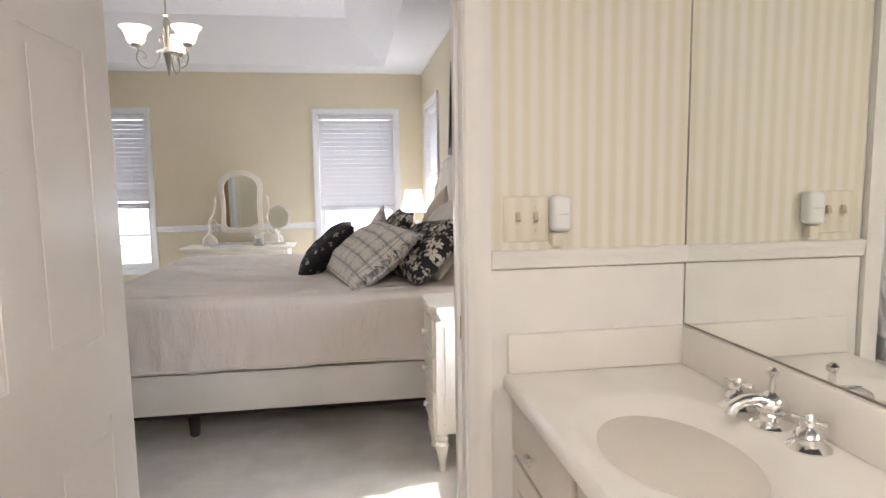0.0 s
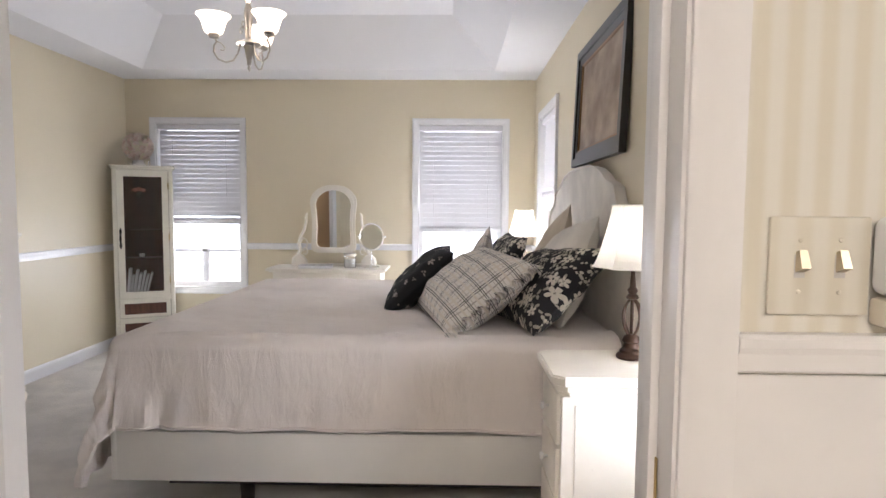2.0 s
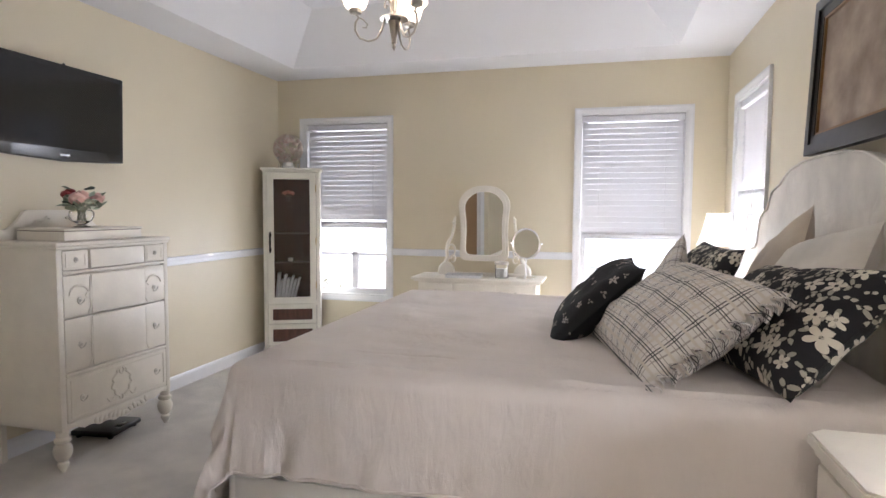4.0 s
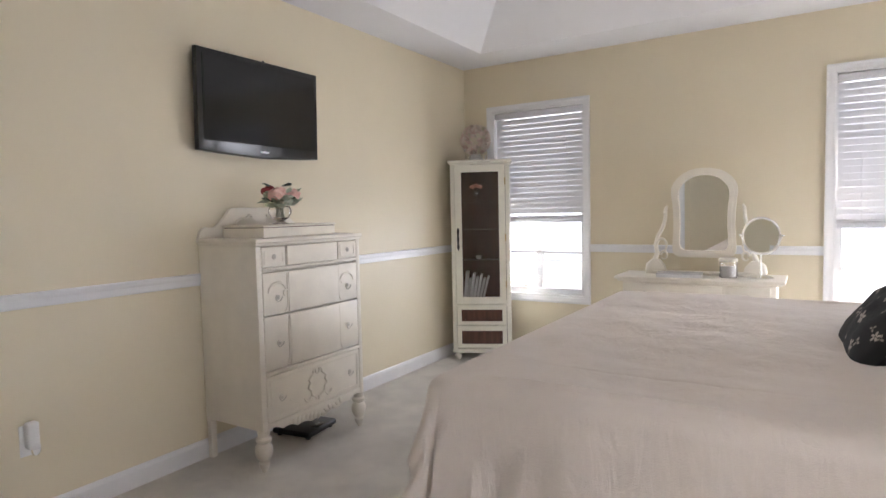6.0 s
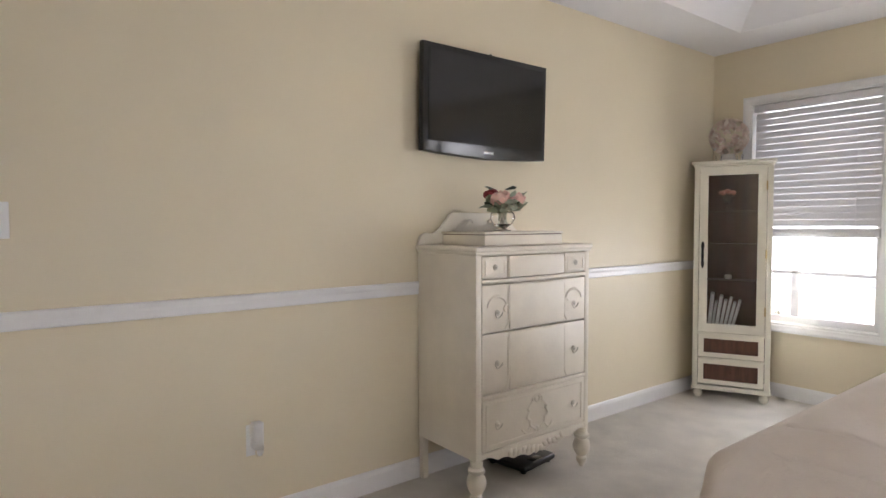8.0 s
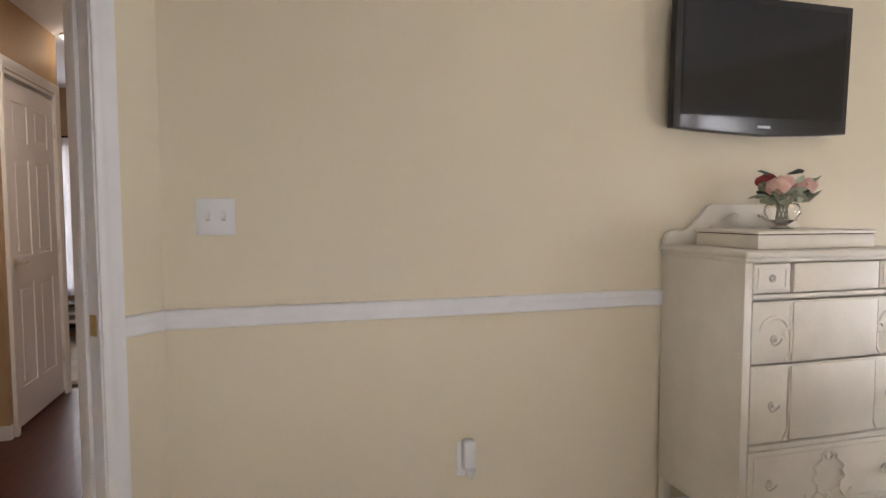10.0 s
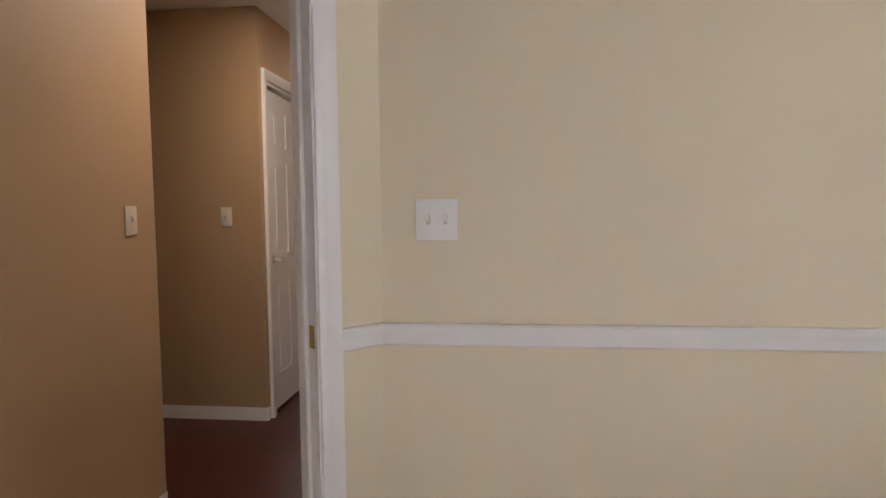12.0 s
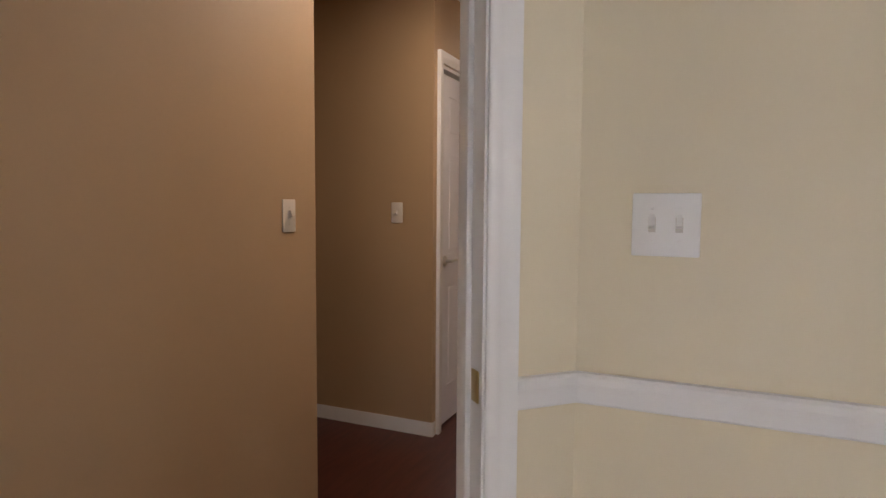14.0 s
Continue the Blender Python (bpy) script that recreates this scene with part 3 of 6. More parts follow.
def floral(name, ground, layers):
    """Dark cotton strewn with flowers and sprigs; a layer: scale, reach, petals, fullness, sharpness, share of cells, colour."""
    m = material(name, ground, 0.85, vary=0.1, scale=20, bump=0.2, bump_scale=500)
    nt = m.node_tree
    b = nt.nodes["Principled BSDF"]
    tc = nt.nodes["Texture Coordinate"]
    last = b.inputs["Base Color"].links[0].from_socket

    def calc(op, a, c=None, d=None):
        n = nt.nodes.new("ShaderNodeMath")
        n.operation = op
        for i, v in enumerate((a, c, d)):
            if isinstance(v, (int, float)):
                n.inputs[i].default_value = v
            elif v is not None:
                nt.links.new(v, n.inputs[i])
        return n.outputs[0]

    for k, (scale, reach, petals, full, sharp, share, colour) in enumerate(layers):
        shift = nt.nodes.new("ShaderNodeVectorMath")
        shift.operation = "ADD"
        shift.inputs[1].default_value = (0.37 * k, 0.21 * k, 0)
        nt.links.new(tc.outputs["Object"], shift.inputs[0])
        v = nt.nodes.new("ShaderNodeTexVoronoi")
        v.voronoi_dimensions = "2D"
        v.inputs["Scale"].default_value, v.inputs["Randomness"].default_value = scale, 0.8
        nt.links.new(shift.outputs[0], v.inputs["Vector"])
        loc = nt.nodes.new("ShaderNodeVectorMath")
        loc.operation = "SUBTRACT"
        nt.links.new(shift.outputs[0], loc.inputs[0])
        nt.links.new(v.outputs["Position"], loc.inputs[1])
        xyz = nt.nodes.new("ShaderNodeSeparateXYZ")
        nt.links.new(loc.outputs[0], xyz.inputs[0])
        rnd = nt.nodes.new("ShaderNodeSeparateColor")
        nt.links.new(v.outputs["Color"], rnd.inputs[0])
        x, y = xyz.outputs[0], xyz.outputs[1]
        rad = calc("SQRT", calc("ADD", calc("MULTIPLY", x, x), calc("MULTIPLY", y, y)))
        ang = calc("ADD", calc("ARCTAN2", y, x), calc("MULTIPLY", rnd.outputs[0], 6.28))
        lobe = calc("POWER", calc("ABSOLUTE", calc("COSINE", calc("MULTIPLY", ang, petals / 2))), sharp)
        edge = calc("MULTIPLY_ADD", lobe, reach * (1 - full), reach * full)
        edge = calc("MULTIPLY", edge, calc("MULTIPLY_ADD", rnd.outputs[2], 0.5, 0.7))
        mask = calc("MULTIPLY", calc("LESS_THAN", rad, edge), calc("LESS_THAN", rnd.outputs[1], share))
        vein = calc("MULTIPLY", mask, calc("GREATER_THAN", rad, reach * 0.16))
        mix = nt.nodes.new("ShaderNodeMix")
        mix.data_type = "RGBA"
        nt.links.new(vein, mix.inputs[0])
        nt.links.new(last, mix.inputs["A"])
        mix.inputs["B"].default_value = (*colour, 1)
        last = mix.outputs["Result"]
    nt.links.new(last, b.inputs["Base Color"])
    return m


M_ANTIQUE = distressed("worn_cream_paint", (0.88, 0.83, 0.735), (0.42, 0.36, 0.28), 0.675)
M_SPREAD = material("beige_bedspread_cotton", (0.80, 0.725, 0.67), 0.92, vary=0.035, scale=4, bump=0.25, bump_scale=420, sheen=0.25)
def wrinkled(m, scale, strength, stretch):
    """Add broad soft wrinkles under a fabric's fine weave."""
    nt = m.node_tree
    b = nt.nodes["Principled BSDF"]
    mp = nt.nodes.new("ShaderNodeMapping")
    mp.inputs["Scale"].default_value = stretch
    nt.links.new(nt.nodes["Texture Coordinate"].outputs["Object"], mp.inputs[0])
    n = nt.nodes.new("ShaderNodeTexNoise")
    n.inputs["Scale"].default_value, n.inputs["Detail"].default_value, n.inputs["Distortion"].default_value = scale, 4.0, 0.8
    nt.links.new(mp.outputs[0], n.inputs["Vector"])
    bn = nt.nodes.new("ShaderNodeBump")
    bn.inputs["Strength"].default_value, bn.inputs["Distance"].default_value = strength, 0.03
    nt.links.new(n.outputs[0], bn.inputs["Height"])
    nt.links.new(b.inputs["Normal"].links[0].from_socket, bn.inputs["Normal"])
    nt.links.new(bn.outputs[0], b.inputs["Normal"])
    return m


wrinkled(M_SPREAD, 6.0, 0.36, (1.0, 1.0, 0.35))
wrinkled(M_SPREAD, 26.0, 0.20, (1.0, 0.8, 0.3))
M_MATTRESS = material("white_mattress_ticking", (0.75, 0.73, 0.70), 0.9)
M_BEDWHITE = material("white_bed_frame_paint", (0.80, 0.77, 0.72), 0.4, vary=0.02)
M_DARKLEG = material("dark_leg_wood", (0.03, 0.022, 0.018), 0.45)
M_LINEN = material("oatmeal_linen", (0.86, 0.81, 0.735), 0.9, vary=0.08, scale=6, bump=0.35, bump_scale=330)
M_TAN = material("tan_pillow_cotton", (0.66, 0.57, 0.46), 0.9, vary=0.06, scale=6, bump=0.3, bump_scale=330)
M_PLAID = material("plaid_cotton", (0.84, 0.80, 0.75), 0.9, vary=0.04, scale=6, bump=0.25, bump_scale=420)
for ax in (0, 1):
    stripes(M_PLAID, ax, 0.078, 0.12, (0.73, 0.665, 0.58), 0.06, 0.5)
    stripes(M_PLAID, ax, 0.078, 0.030, (0.42, 0.37, 0.33), 0.025, 0.22)
    stripes(M_PLAID, ax, 0.078, 0.030, (0.42, 0.37, 0.33), 0.025, 0.78)
    for ph in (0.055, -0.055):
        stripes(M_PLAID, ax, 0.078, 0.042, (0.07, 0.064, 0.066), 0.022, ph)
for mm_ in (M_PLAID, M_LINEN, M_TAN):
    wrinkled(mm_, 9.0, 0.3, (1, 1, 1))
M_FLORAL = floral("black_floral_cotton", (0.015, 0.014, 0.017), [(18.0, 0.028, 3, 0.04, 2.6, 0.50, (0.40, 0.37, 0.30)), (25.0, 0.020, 2, 0.02, 3.0, 0.45, (0.50, 0.46, 0.38)), (12.0, 0.034, 5, 0.32, 0.9, 0.58, (0.70, 0.65, 0.55))])
M_BLACKFLORAL = floral("black_cotton_small_flowers", (0.010, 0.011, 0.013), [(17.0, 0.016, 3, 0.05, 2.0, 0.30, (0.28, 0.25, 0.22)), (12.0, 0.020, 5, 0.25, 1.2, 0.40, (0.42, 0.37, 0.33))])
M_SHADE = translucent("cream_lamp_shade", (0.95, 0.94, 0.91), 0.55)
M_BRONZE = material("brown_bronze_lamp", (0.10, 0.058, 0.04), 0.4, 0.6, vary=0.25, scale=14)
M_GLOW = translucent("frosted_glass_shade", (1.0, 0.95, 0.88), 0.4, 0.8)
M_FRAME = material("black_picture_frame", (0.018, 0.016, 0.015), 0.3, vary=0.3, scale=12)
M_GILT = material("gilt_lip", (0.30, 0.16, 0.07), 0.4, 0.5)
M_PAINTING = material("muted_brown_painting", (0.45, 0.35, 0.26), 0.6, colour2=(0.20, 0.14, 0.10), scale=5, stretch=(1, 3.0, 1.2))
M_BROWN = material("dark_brown_wood", (0.13, 0.055, 0.035), 0.45, vary=0.25, scale=5, stretch=(6, 6, 1))
M_SAGE = distressed("ivory_cabinet_paint", (0.85, 0.83, 0.73), (0.40, 0.33, 0.24), 0.675)
M_IRON = material("black_iron", (0.015, 0.014, 0.014), 0.45, 0.6)
M_PINK = material("pink_rose", (0.84, 0.50, 0.43), 0.7, colour2=(0.86, 0.62, 0.54), scale=30)
M_RED = material("red_rose", (0.32, 0.03, 0.035), 0.7, vary=0.2, scale=30)
M_LEAF = material("dusty_green_leaf", (0.34, 0.39, 0.26), 0.6, colour2=(0.55, 0.58, 0.47), scale=9)
M_DARKLEAF = material("dark_green_leaf", (0.035, 0.06, 0.03), 0.5, vary=0.2)
M_BLUSH = material("dried_blush_petals", (0.92, 0.83, 0.75), 0.8, colour2=(0.74, 0.52, 0.44), scale=26)
M_COUNTER = material("cultured_marble", (0.84, 0.80, 0.74), 0.30, vary=0.03, scale=5, coat=0.12)
M_VANCAB = material("bath_cabinet_paint", (0.74, 0.68, 0.60), 0.4, vary=0.03)
M_PAPERWHITE = material("white_paper", (0.80, 0.80, 0.79), 0.6, vary=0.05, scale=30)
M_PHOTO = material("magazine_cover", (0.42, 0.42, 0.44), 0.3, colour2=(0.75, 0.74, 0.72), scale=18)
M_CANDLE = material("white_candle_wax", (0.82, 0.80, 0.76), 0.5, vary=0.02)
M_SHEER = translucent("sheer_white_fabric", (0.9, 0.9, 0.92), 0.7)
M_CORD = material("white_cord", (0.7, 0.7, 0.7), 0.5)


def T(x, y, z):
    return Matrix.Translation((x, y, z))


# ---------------------------------------------------------------- bed
BX0, BX1, BY0, BY1, BTOP = -1.20, 0.83, 2.965, 4.93, 0.755
bed = thing("bed", "white panel bed with a tall scalloped linen headboard", "bed", T(0, 0, 0))
part("mattress", box(BX0 + 0.04, BX1, BY0 + 0.03, BY1 - 0.03, 0.37, BTOP - 0.03, 0.06, 4), M_MATTRESS, bed)
for nm, c in (("side_rail", (BX0 + 0.02, BX1, BY0, BY0 + 0.03)), ("side_rail", (BX0 + 0.02, BX1, BY1 - 0.03, BY1)), ("foot_rail", (BX0, BX0 + 0.03, BY0, BY1))):
    part(nm, box(*c, 0.165, 0.37, 0.006), M_BEDWHITE, bed)
part("slat_base", box(BX0 + 0.03, BX1, BY0 + 0.03, BY1 - 0.03, 0.30, 0.37), M_BEDWHITE, bed)
for y in (3.035, 4.83):
    part("frame_bar", box(-1.0, 0.62, y, y + 0.028, 0.122, 0.168, 0.003), M_DARKLEG, bed, "dark steel frame bar")
for x, y in ((-0.69, 3.09), (-0.69, 4.78), (0.62, 3.40), (0.62, 4.60), (-0.05, 3.9)):
    part("leg", lathe([(0.02, 0), (0.026, 0.01), (0.032, 0.12), (0.036, 0.30)], 12, m=T(x, y, 0)), M_DARKLEG, bed)
for y in (BY0 + 0.05, BY1 - 0.05):
    part("foot_post", box(BX0, BX0 + 0.07, y - 0.035, y + 0.035, 0.165, 0.37, 0.006), M_BEDWHITE, bed)
# headboard: shoulders, scallops and a raised crown
HCY = 3.94
half = [(1.25, 0.98), (1.245, 1.03), (1.20, 1.055), (1.08, 1.06), (1.0, 1.075), (0.965, 1.11), (0.95, 1.17), (0.92, 1.235), (0.86, 1.27), (0.79, 1.285), (0.75, 1.325), (0.71, 1.375), (0.63, 1.395), (0.56, 1.41), (0.50, 1.44), (0.40, 1.47), (0.25, 1.49), (0.0, 1.497)]
outline = [(HCY - 1.25, 0.12)] + [(HCY - u, z) for u, z in half] + [(HCY + u, z) for u, z in reversed(half[:-1])] + [(HCY + 1.25, 0.12)]
part("headboard", prism(outline, 0.862, 0.912, "x", bevel=0.012), M_LINEN, bed, "oatmeal linen scalloped headboard")
pts = [Vector((0.860, y, z)) for y, z in outline[1:-1]]
part("headboard_piping", tube(pts, 0.006, 6), M_LINEN, bed)


def bedspread():
    r = 0.055
    def roll(d):
        if d < r * math.pi / 2:
            a = d / r
            return r * math.sin(a), r * (1 - math.cos(a))
        return r, r + d - r * math.pi / 2
    x0, x1, y0, y1 = BX0 + 0.045, BX1 + 0.01, BY0 + 0.045, BY1 - 0.045
    nu, nv = 130, 240
    hu, hv = 0.60, 0.398
    us = [x0 - hu + (x1 - x0 + hu) * i / nu for i in range(nu + 1)]
    vs = [y0 - hv + (y1 - y0 + 2 * hv) * j / nv for j in range(nv + 1)]
    bm = bmesh.new()
    grid = []
    for u in us:
        row = []
        for v in vs:
            du = max(0.0, x0 - u)
            dv = y0 - v if v < y0 else (v - y1 if v > y1 else 0.0)
            sv = -1 if v < y0 else 1
            d = math.hypot(du, dv)
            out, down = roll(d)
            down = min(down, BTOP - 0.145 - 0.02 * math.sin(9 * u + 4 * v))
            cx = -du / d if d else 0.0
            cy = sv * dv / d if d else 0.0
            f = min(1.0, max(0.0, down - 0.06) / 0.3)
            tang = (max(u, x0) * 17 if dv and not du else 0) + (min(max(v, y0), y1) * 15 if du and not dv else 0) + (4 * math.atan2(dv, du) + x0 * 17 if du and dv else 0)
            calm = 0.25 + 0.75 * min(1.0, du / 0.25) if dv else 1.0
            wave = calm * (0.012 * math.sin(tang) + 0.009 * math.sin(2.3 * tang + 1.0)) + 0.022 * noise.noise((u * 3.5 + 2.2 * (v - y0), v * 4, 1.3)) + 0.006 * noise.noise((u * 14, down * 6, 7.7)) + 0.030 * noise.noise(((0.45 * u + down) * 6.5, (u - down) * 1.1, 3.3)) * (1 if dv else 0) + (0.040 * noise.noise((v * 9 + 2 * down, down * 2.2, 6.1)) + 0.022 * noise.noise((v * 21 + 3 * down, down * 4, 2.4))) * min(1.0, du / 0.1)
            if dv:
                fade = math.exp(-((u - x0 - 0.05) / 0.45) ** 2)
                wave += (0.007 + 0.022 * fade) * noise.noise((u * 15 + 4 * down, down * 2.5, 5.5)) + 0.012 * fade * noise.noise((u * 34, down * 4, 1.5))
            corner = min(du, dv) * 0.55
            flare = max(0.0, down - 0.05) * (0.16 * min(1.0, du / 0.2) if dv else 0.15 * min(1.0, du / 0.2))
            out += f * (wave + 0.010) + corner * 0.10 + flare
            z = BTOP - down
            if d == 0:
                z += 0.012 * noise.noise((u * 2.6, v * 3.1, 0)) + 0.004 * noise.noise((u * 11, v * 7, 4))
                vc = 3.17 - 0.04 * u + 0.02 * noise.noise((u * 2, 0, 8))
                z += 0.010 * (1 / (1 + math.exp(max(-40, min(40, (v - vc) * 300))))) - 0.012 * math.exp(-((v - vc - 0.012) / 0.011) ** 2)
                z += 0.020 * noise.noise((u * 5 + v * 3, v * 1.5 - u, 9)) * math.exp(-((u - x0) / 0.3) ** 2) + 0.007 * noise.noise((u * 7, v * 3, 2)) * math.exp(-((v - y0) / 0.14) ** 2) + 0.007 * noise.noise((u * 2 + v * 7, v * 2, 5))
                z += 0.012 * math.exp(-((v - y1 + 0.1) / 0.12) ** 2) * math.sin(6 * u)
            xx = max(u, x0) + cx * out
            yy = min(max(v, y0), y1) + cy * out
            row.append(bm.verts.new((xx, yy, z)))
        grid.append(row)
    for i in range(nu):
        for j in range(nv):
            bm.faces.new((grid[i][j], grid[i + 1][j], grid[i + 1][j + 1], grid[i][j + 1]))
    return bm


spread = part("bedspread", bedspread(), M_SPREAD)
co = [v.co.copy() for v in spread.data.vertices]
near = [co[i * 241] for i in range(131)]
far = [co[i * 241 + 240] for i in range(131)]
foot = [co[j] for j in range(241)]
for pts in (near, far, foot):
    part("hem", tube([p + Vector((0, 0, 0.004)) for p in pts], 0.0065, 6), M_SPREAD, spread, "stitched hem")
tagged(spread, "pale beige cotton bedspread draped over the bed", "bedspread")
sol = spread.modifiers.new("thick", "SOLIDIFY")
sol.thickness, sol.offset = 0.010, -1


def pillow_mesh(w, h, t, pinch=0.07, seed=0, wrinkle=0.012, n=26):
    """A stuffed pillow in its own x (width) and y (height), face towards +z."""
    bm = bmesh.new()
    def point(a, b, side):
        u, v = 2 * a / n - 1, 2 * b / n - 1
        su = w / 2 * u * (1 - pinch * (1 - v * v))
        sv = h / 2 * v * (1 - pinch * (1 - u * u))
        bulge = max(0.0, (1 - abs(u) ** 2.6)) ** 0.55 * max(0.0, (1 - abs(v) ** 2.6)) ** 0.55
        z = side * t / 2 * bulge
        k = bulge * wrinkle
        z += side * k * noise.noise((u * 3 + seed, v * 3, seed)) * 1.6 + side * k * 0.5 * noise.noise((u * 9, v * 9, seed + 5))
        return (su, sv, z)
    top = [[bm.verts.new(point(a, b, 1)) for b in range(n + 1)] for a in range(n + 1)]
    bot = [[top[a][b] if a in (0, n) or b in (0, n) else bm.verts.new(point(a, b, -1)) for b in range(n + 1)] for a in range(n + 1)]
    for a in range(n):
        for b in range(n):
            bm.faces.new((top[a][b], top[a + 1][b], top[a + 1][b + 1], top[a][b + 1]))
            bm.faces.new((bot[a][b], bot[a][b + 1], bot[a + 1][b + 1], bot[a + 1][b]))
    return bm


def ruffle(pts, deep, out, seed):
    """A gathered frill along points, its folds deepening towards the free edge; out: outward directions."""
    bm = bmesh.new()
    rows, n = [], 7
    for i, (p, o) in enumerate(zip(pts, out)):
        p, o = Vector(p), Vector(o)
        side = Vector((0, 1, 0))
        a = i * 0.26 + 1.8 * noise.noise((i * 0.02, seed, 0))
        row = []
        for k in range(n):
            f = k / (n - 1)
            w = deep * f * (0.92 + 0.14 * noise.noise((i * 0.05, seed, 3)))
            fold = 0.024 * f ** 0.7 * math.sin(a + 0.5 * noise.noise((i * 0.04, f * 2, seed)))
            row.append(bm.verts.new(p + o * (w - 0.012) + Vector((0, 0, 1)) * (fold + 0.01 * f) + side * 0.011 * f * math.cos(a * 2)))
        rows.append(row)
    for a, b in zip(rows, rows[1:]):
        for k in range(n - 1):
            bm.faces.new((a[k], b[k], b[k + 1], a[k + 1]))
    return bm


def placed(centre, wide, up):
    """A pose whose x runs along wide, and whose y runs along up as near as it can."""
    x = Vector(wide).normalized()
    y = Vector(up)
    y = (y - x * y.dot(x)).normalized()
    z = x.cross(y)
    return Matrix.Translation(centre) @ Matrix((x, y, z)).transposed().to_4x4()


def pillow(label, mat, w, h, t, centre, wide, up, seed, pinch=0.07):
    ob = part("pillow", pillow_mesh(w, h, t, pinch, seed), mat, m=placed(centre, wide, up))
    tagged(ob, label, "pillow", "pillows on the bed")
    ob.matrix_world = placed(centre, wide, up)
    return ob


pl = pillow("white plaid pillow with a ruffled edge", M_PLAID, 0.74, 0.50, 0.26, (0.255, 3.44, 0.897), (0.20, -0.90, -0.02), (0.31, 0.15, 0.25), 3)
fr = [(0.352 - 0.03 * (1 - (i / 130 - 1) ** 2) + 0.004 * math.sin(i * 0.2), -0.235 + 0.47 * i / 260, 0.0) for i in range(261)]
rf = part("ruffle", ruffle(fr, 0.085, [(1, 0, -0.10)] * 261, 0.3), M_PLAID, pl)
rf.modifiers.new("thick", "SOLIDIFY").thickness = 0.003
pillow("black cotton pillow with small pale flowers", M_BLACKFLORAL, 0.62, 0.50, 0.17, (-0.01, 3.90, 0.88), (0.03, -1.0, 0.0), (0.31, 0.10, 0.30), 7)
pillow("white plaid pillow standing on its corner", M_PLAID, 0.46, 0.46, 0.15, (0.32, 4.29, 0.85), (0.12, -0.75, 0.62), (0.2, 0.62, 0.72), 11, 0.03)
pillow("black pillow with large cream flowers", M_FLORAL, 0.88, 0.48, 0.20, (0.57, 3.37, 0.925), (0.18, -0.94, 0.06), (0.30, 0.14, 0.30), 13, 0.10)
pillow("black pillow with large cream flowers", M_FLORAL, 0.80, 0.48, 0.16, (0.44, 4.26, 0.91), (0.04, -1, 0), (0.2, 0.0, 0.34), 17)
pillow("oatmeal linen pillow against the headboard", M_LINEN, 0.68, 0.52, 0.20, (0.70, 3.53, 0.955), (0.05, -0.96, 0.14), (0.30, 0.16, 0.85), 19, 0.05)
pillow("tan cotton pillow against the headboard", M_TAN, 0.66, 0.52, 0.17, (0.70, 3.97, 0.94), (0.05, -0.92, 0.40), (0.26, 0.34, 0.86), 23, 0.05)


# ---------------------------------------------------------------- nightstands and lamps
def cut_corner_top(x0, x1, y0, y1, z0, z1, cut):
    o = [(x0 + cut, y0), (x1, y0), (x1, y1), (x0 + cut, y1), (x0, y1 - cut), (x0, y0 + cut)]
    bm = bmesh.new()
    a = [bm.verts.new((x, y, z0)) for x, y in o]
    b = [bm.verts.new((x, y, z1)) for x, y in o]
    bm.faces.new(list(reversed(a)))
    bm.faces.new(b)
    for i in range(6):
        bm.faces.new((a[i], a[(i + 1) % 6], b[(i + 1) % 6], b[i]))
    bmesh.ops.bevel(bm, geom=[e for e in bm.edges if abs(e.verts[0].co.z - e.verts[1].co.z) < 1e-6], offset=0.006, segments=2, affect="EDGES")
    return bm


LEG = [(0.014, 0.0), (0.017, 0.012), (0.013, 0.03), (0.017, 0.05), (0.026, 0.10), (0.030, 0.125), (0.022, 0.138), (0.030, 0.150), (0.022, 0.160), (0.027, 0.175)]


def nightstand(m):
    """Front with three drawers towards -x; its back on the wall at x 0.42."""
    t = thing("nightstand", "worn white nightstand with turned legs and drawers", "nightstand", m, "nightstands")
    part("body", box(0.03, 0.41, 0.025, 0.375, 0.175, 0.681, 0.006), M_ANTIQUE, t)
    part("top", cut_corner_top(0.0, 0.415, 0.0, 0.40, 0.715, 0.745, 0.035), M_ANTIQUE, t)
    part("top_moulding", cut_corner_top(0.012, 0.415, 0.012, 0.388, 0.695, 0.717, 0.033), M_ANTIQUE, t)
    part("top_bead", cut_corner_top(0.022, 0.413, 0.020, 0.380, 0.680, 0.697, 0.030), M_ANTIQUE, t)
    part("side_panel", box(0.07, 0.38, 0.021, 0.026, 0.215, 0.655, 0.002), M_ANTIQUE, t)
    for k in range(3):
        d = part("drawer", box(0.018, 0.032, 0.05, 0.35, 0.19 + k * 0.168, 0.19 + k * 0.168 + 0.155, 0.004), M_ANTIQUE, t)
        part("knob", lathe([(0.004, 0), (0.005, 0.012), (0.014, 0.018), (0.012, 0.026), (0.0, 0.028)], 12, m=pose(0.019, 0.20, 0.268 + k * 0.168, 0, -90, 0), closed_ends=False), M_STEEL, d)
    for x in (0.055, 0.385):
        for y in (0.05, 0.35):
            part("leg", lathe(LEG, 14, m=T(x, y, 0)), M_ANTIQUE, t)
    return t


ns = nightstand(T(0.478, 2.42, 0) @ Matrix.Diagonal((1.05, 0.90, 1.03, 1)))
copy_thing(ns, T(0.478, 5.06, 0) @ Matrix.Diagonal((1.05, 0.90, 1.03, 1)))


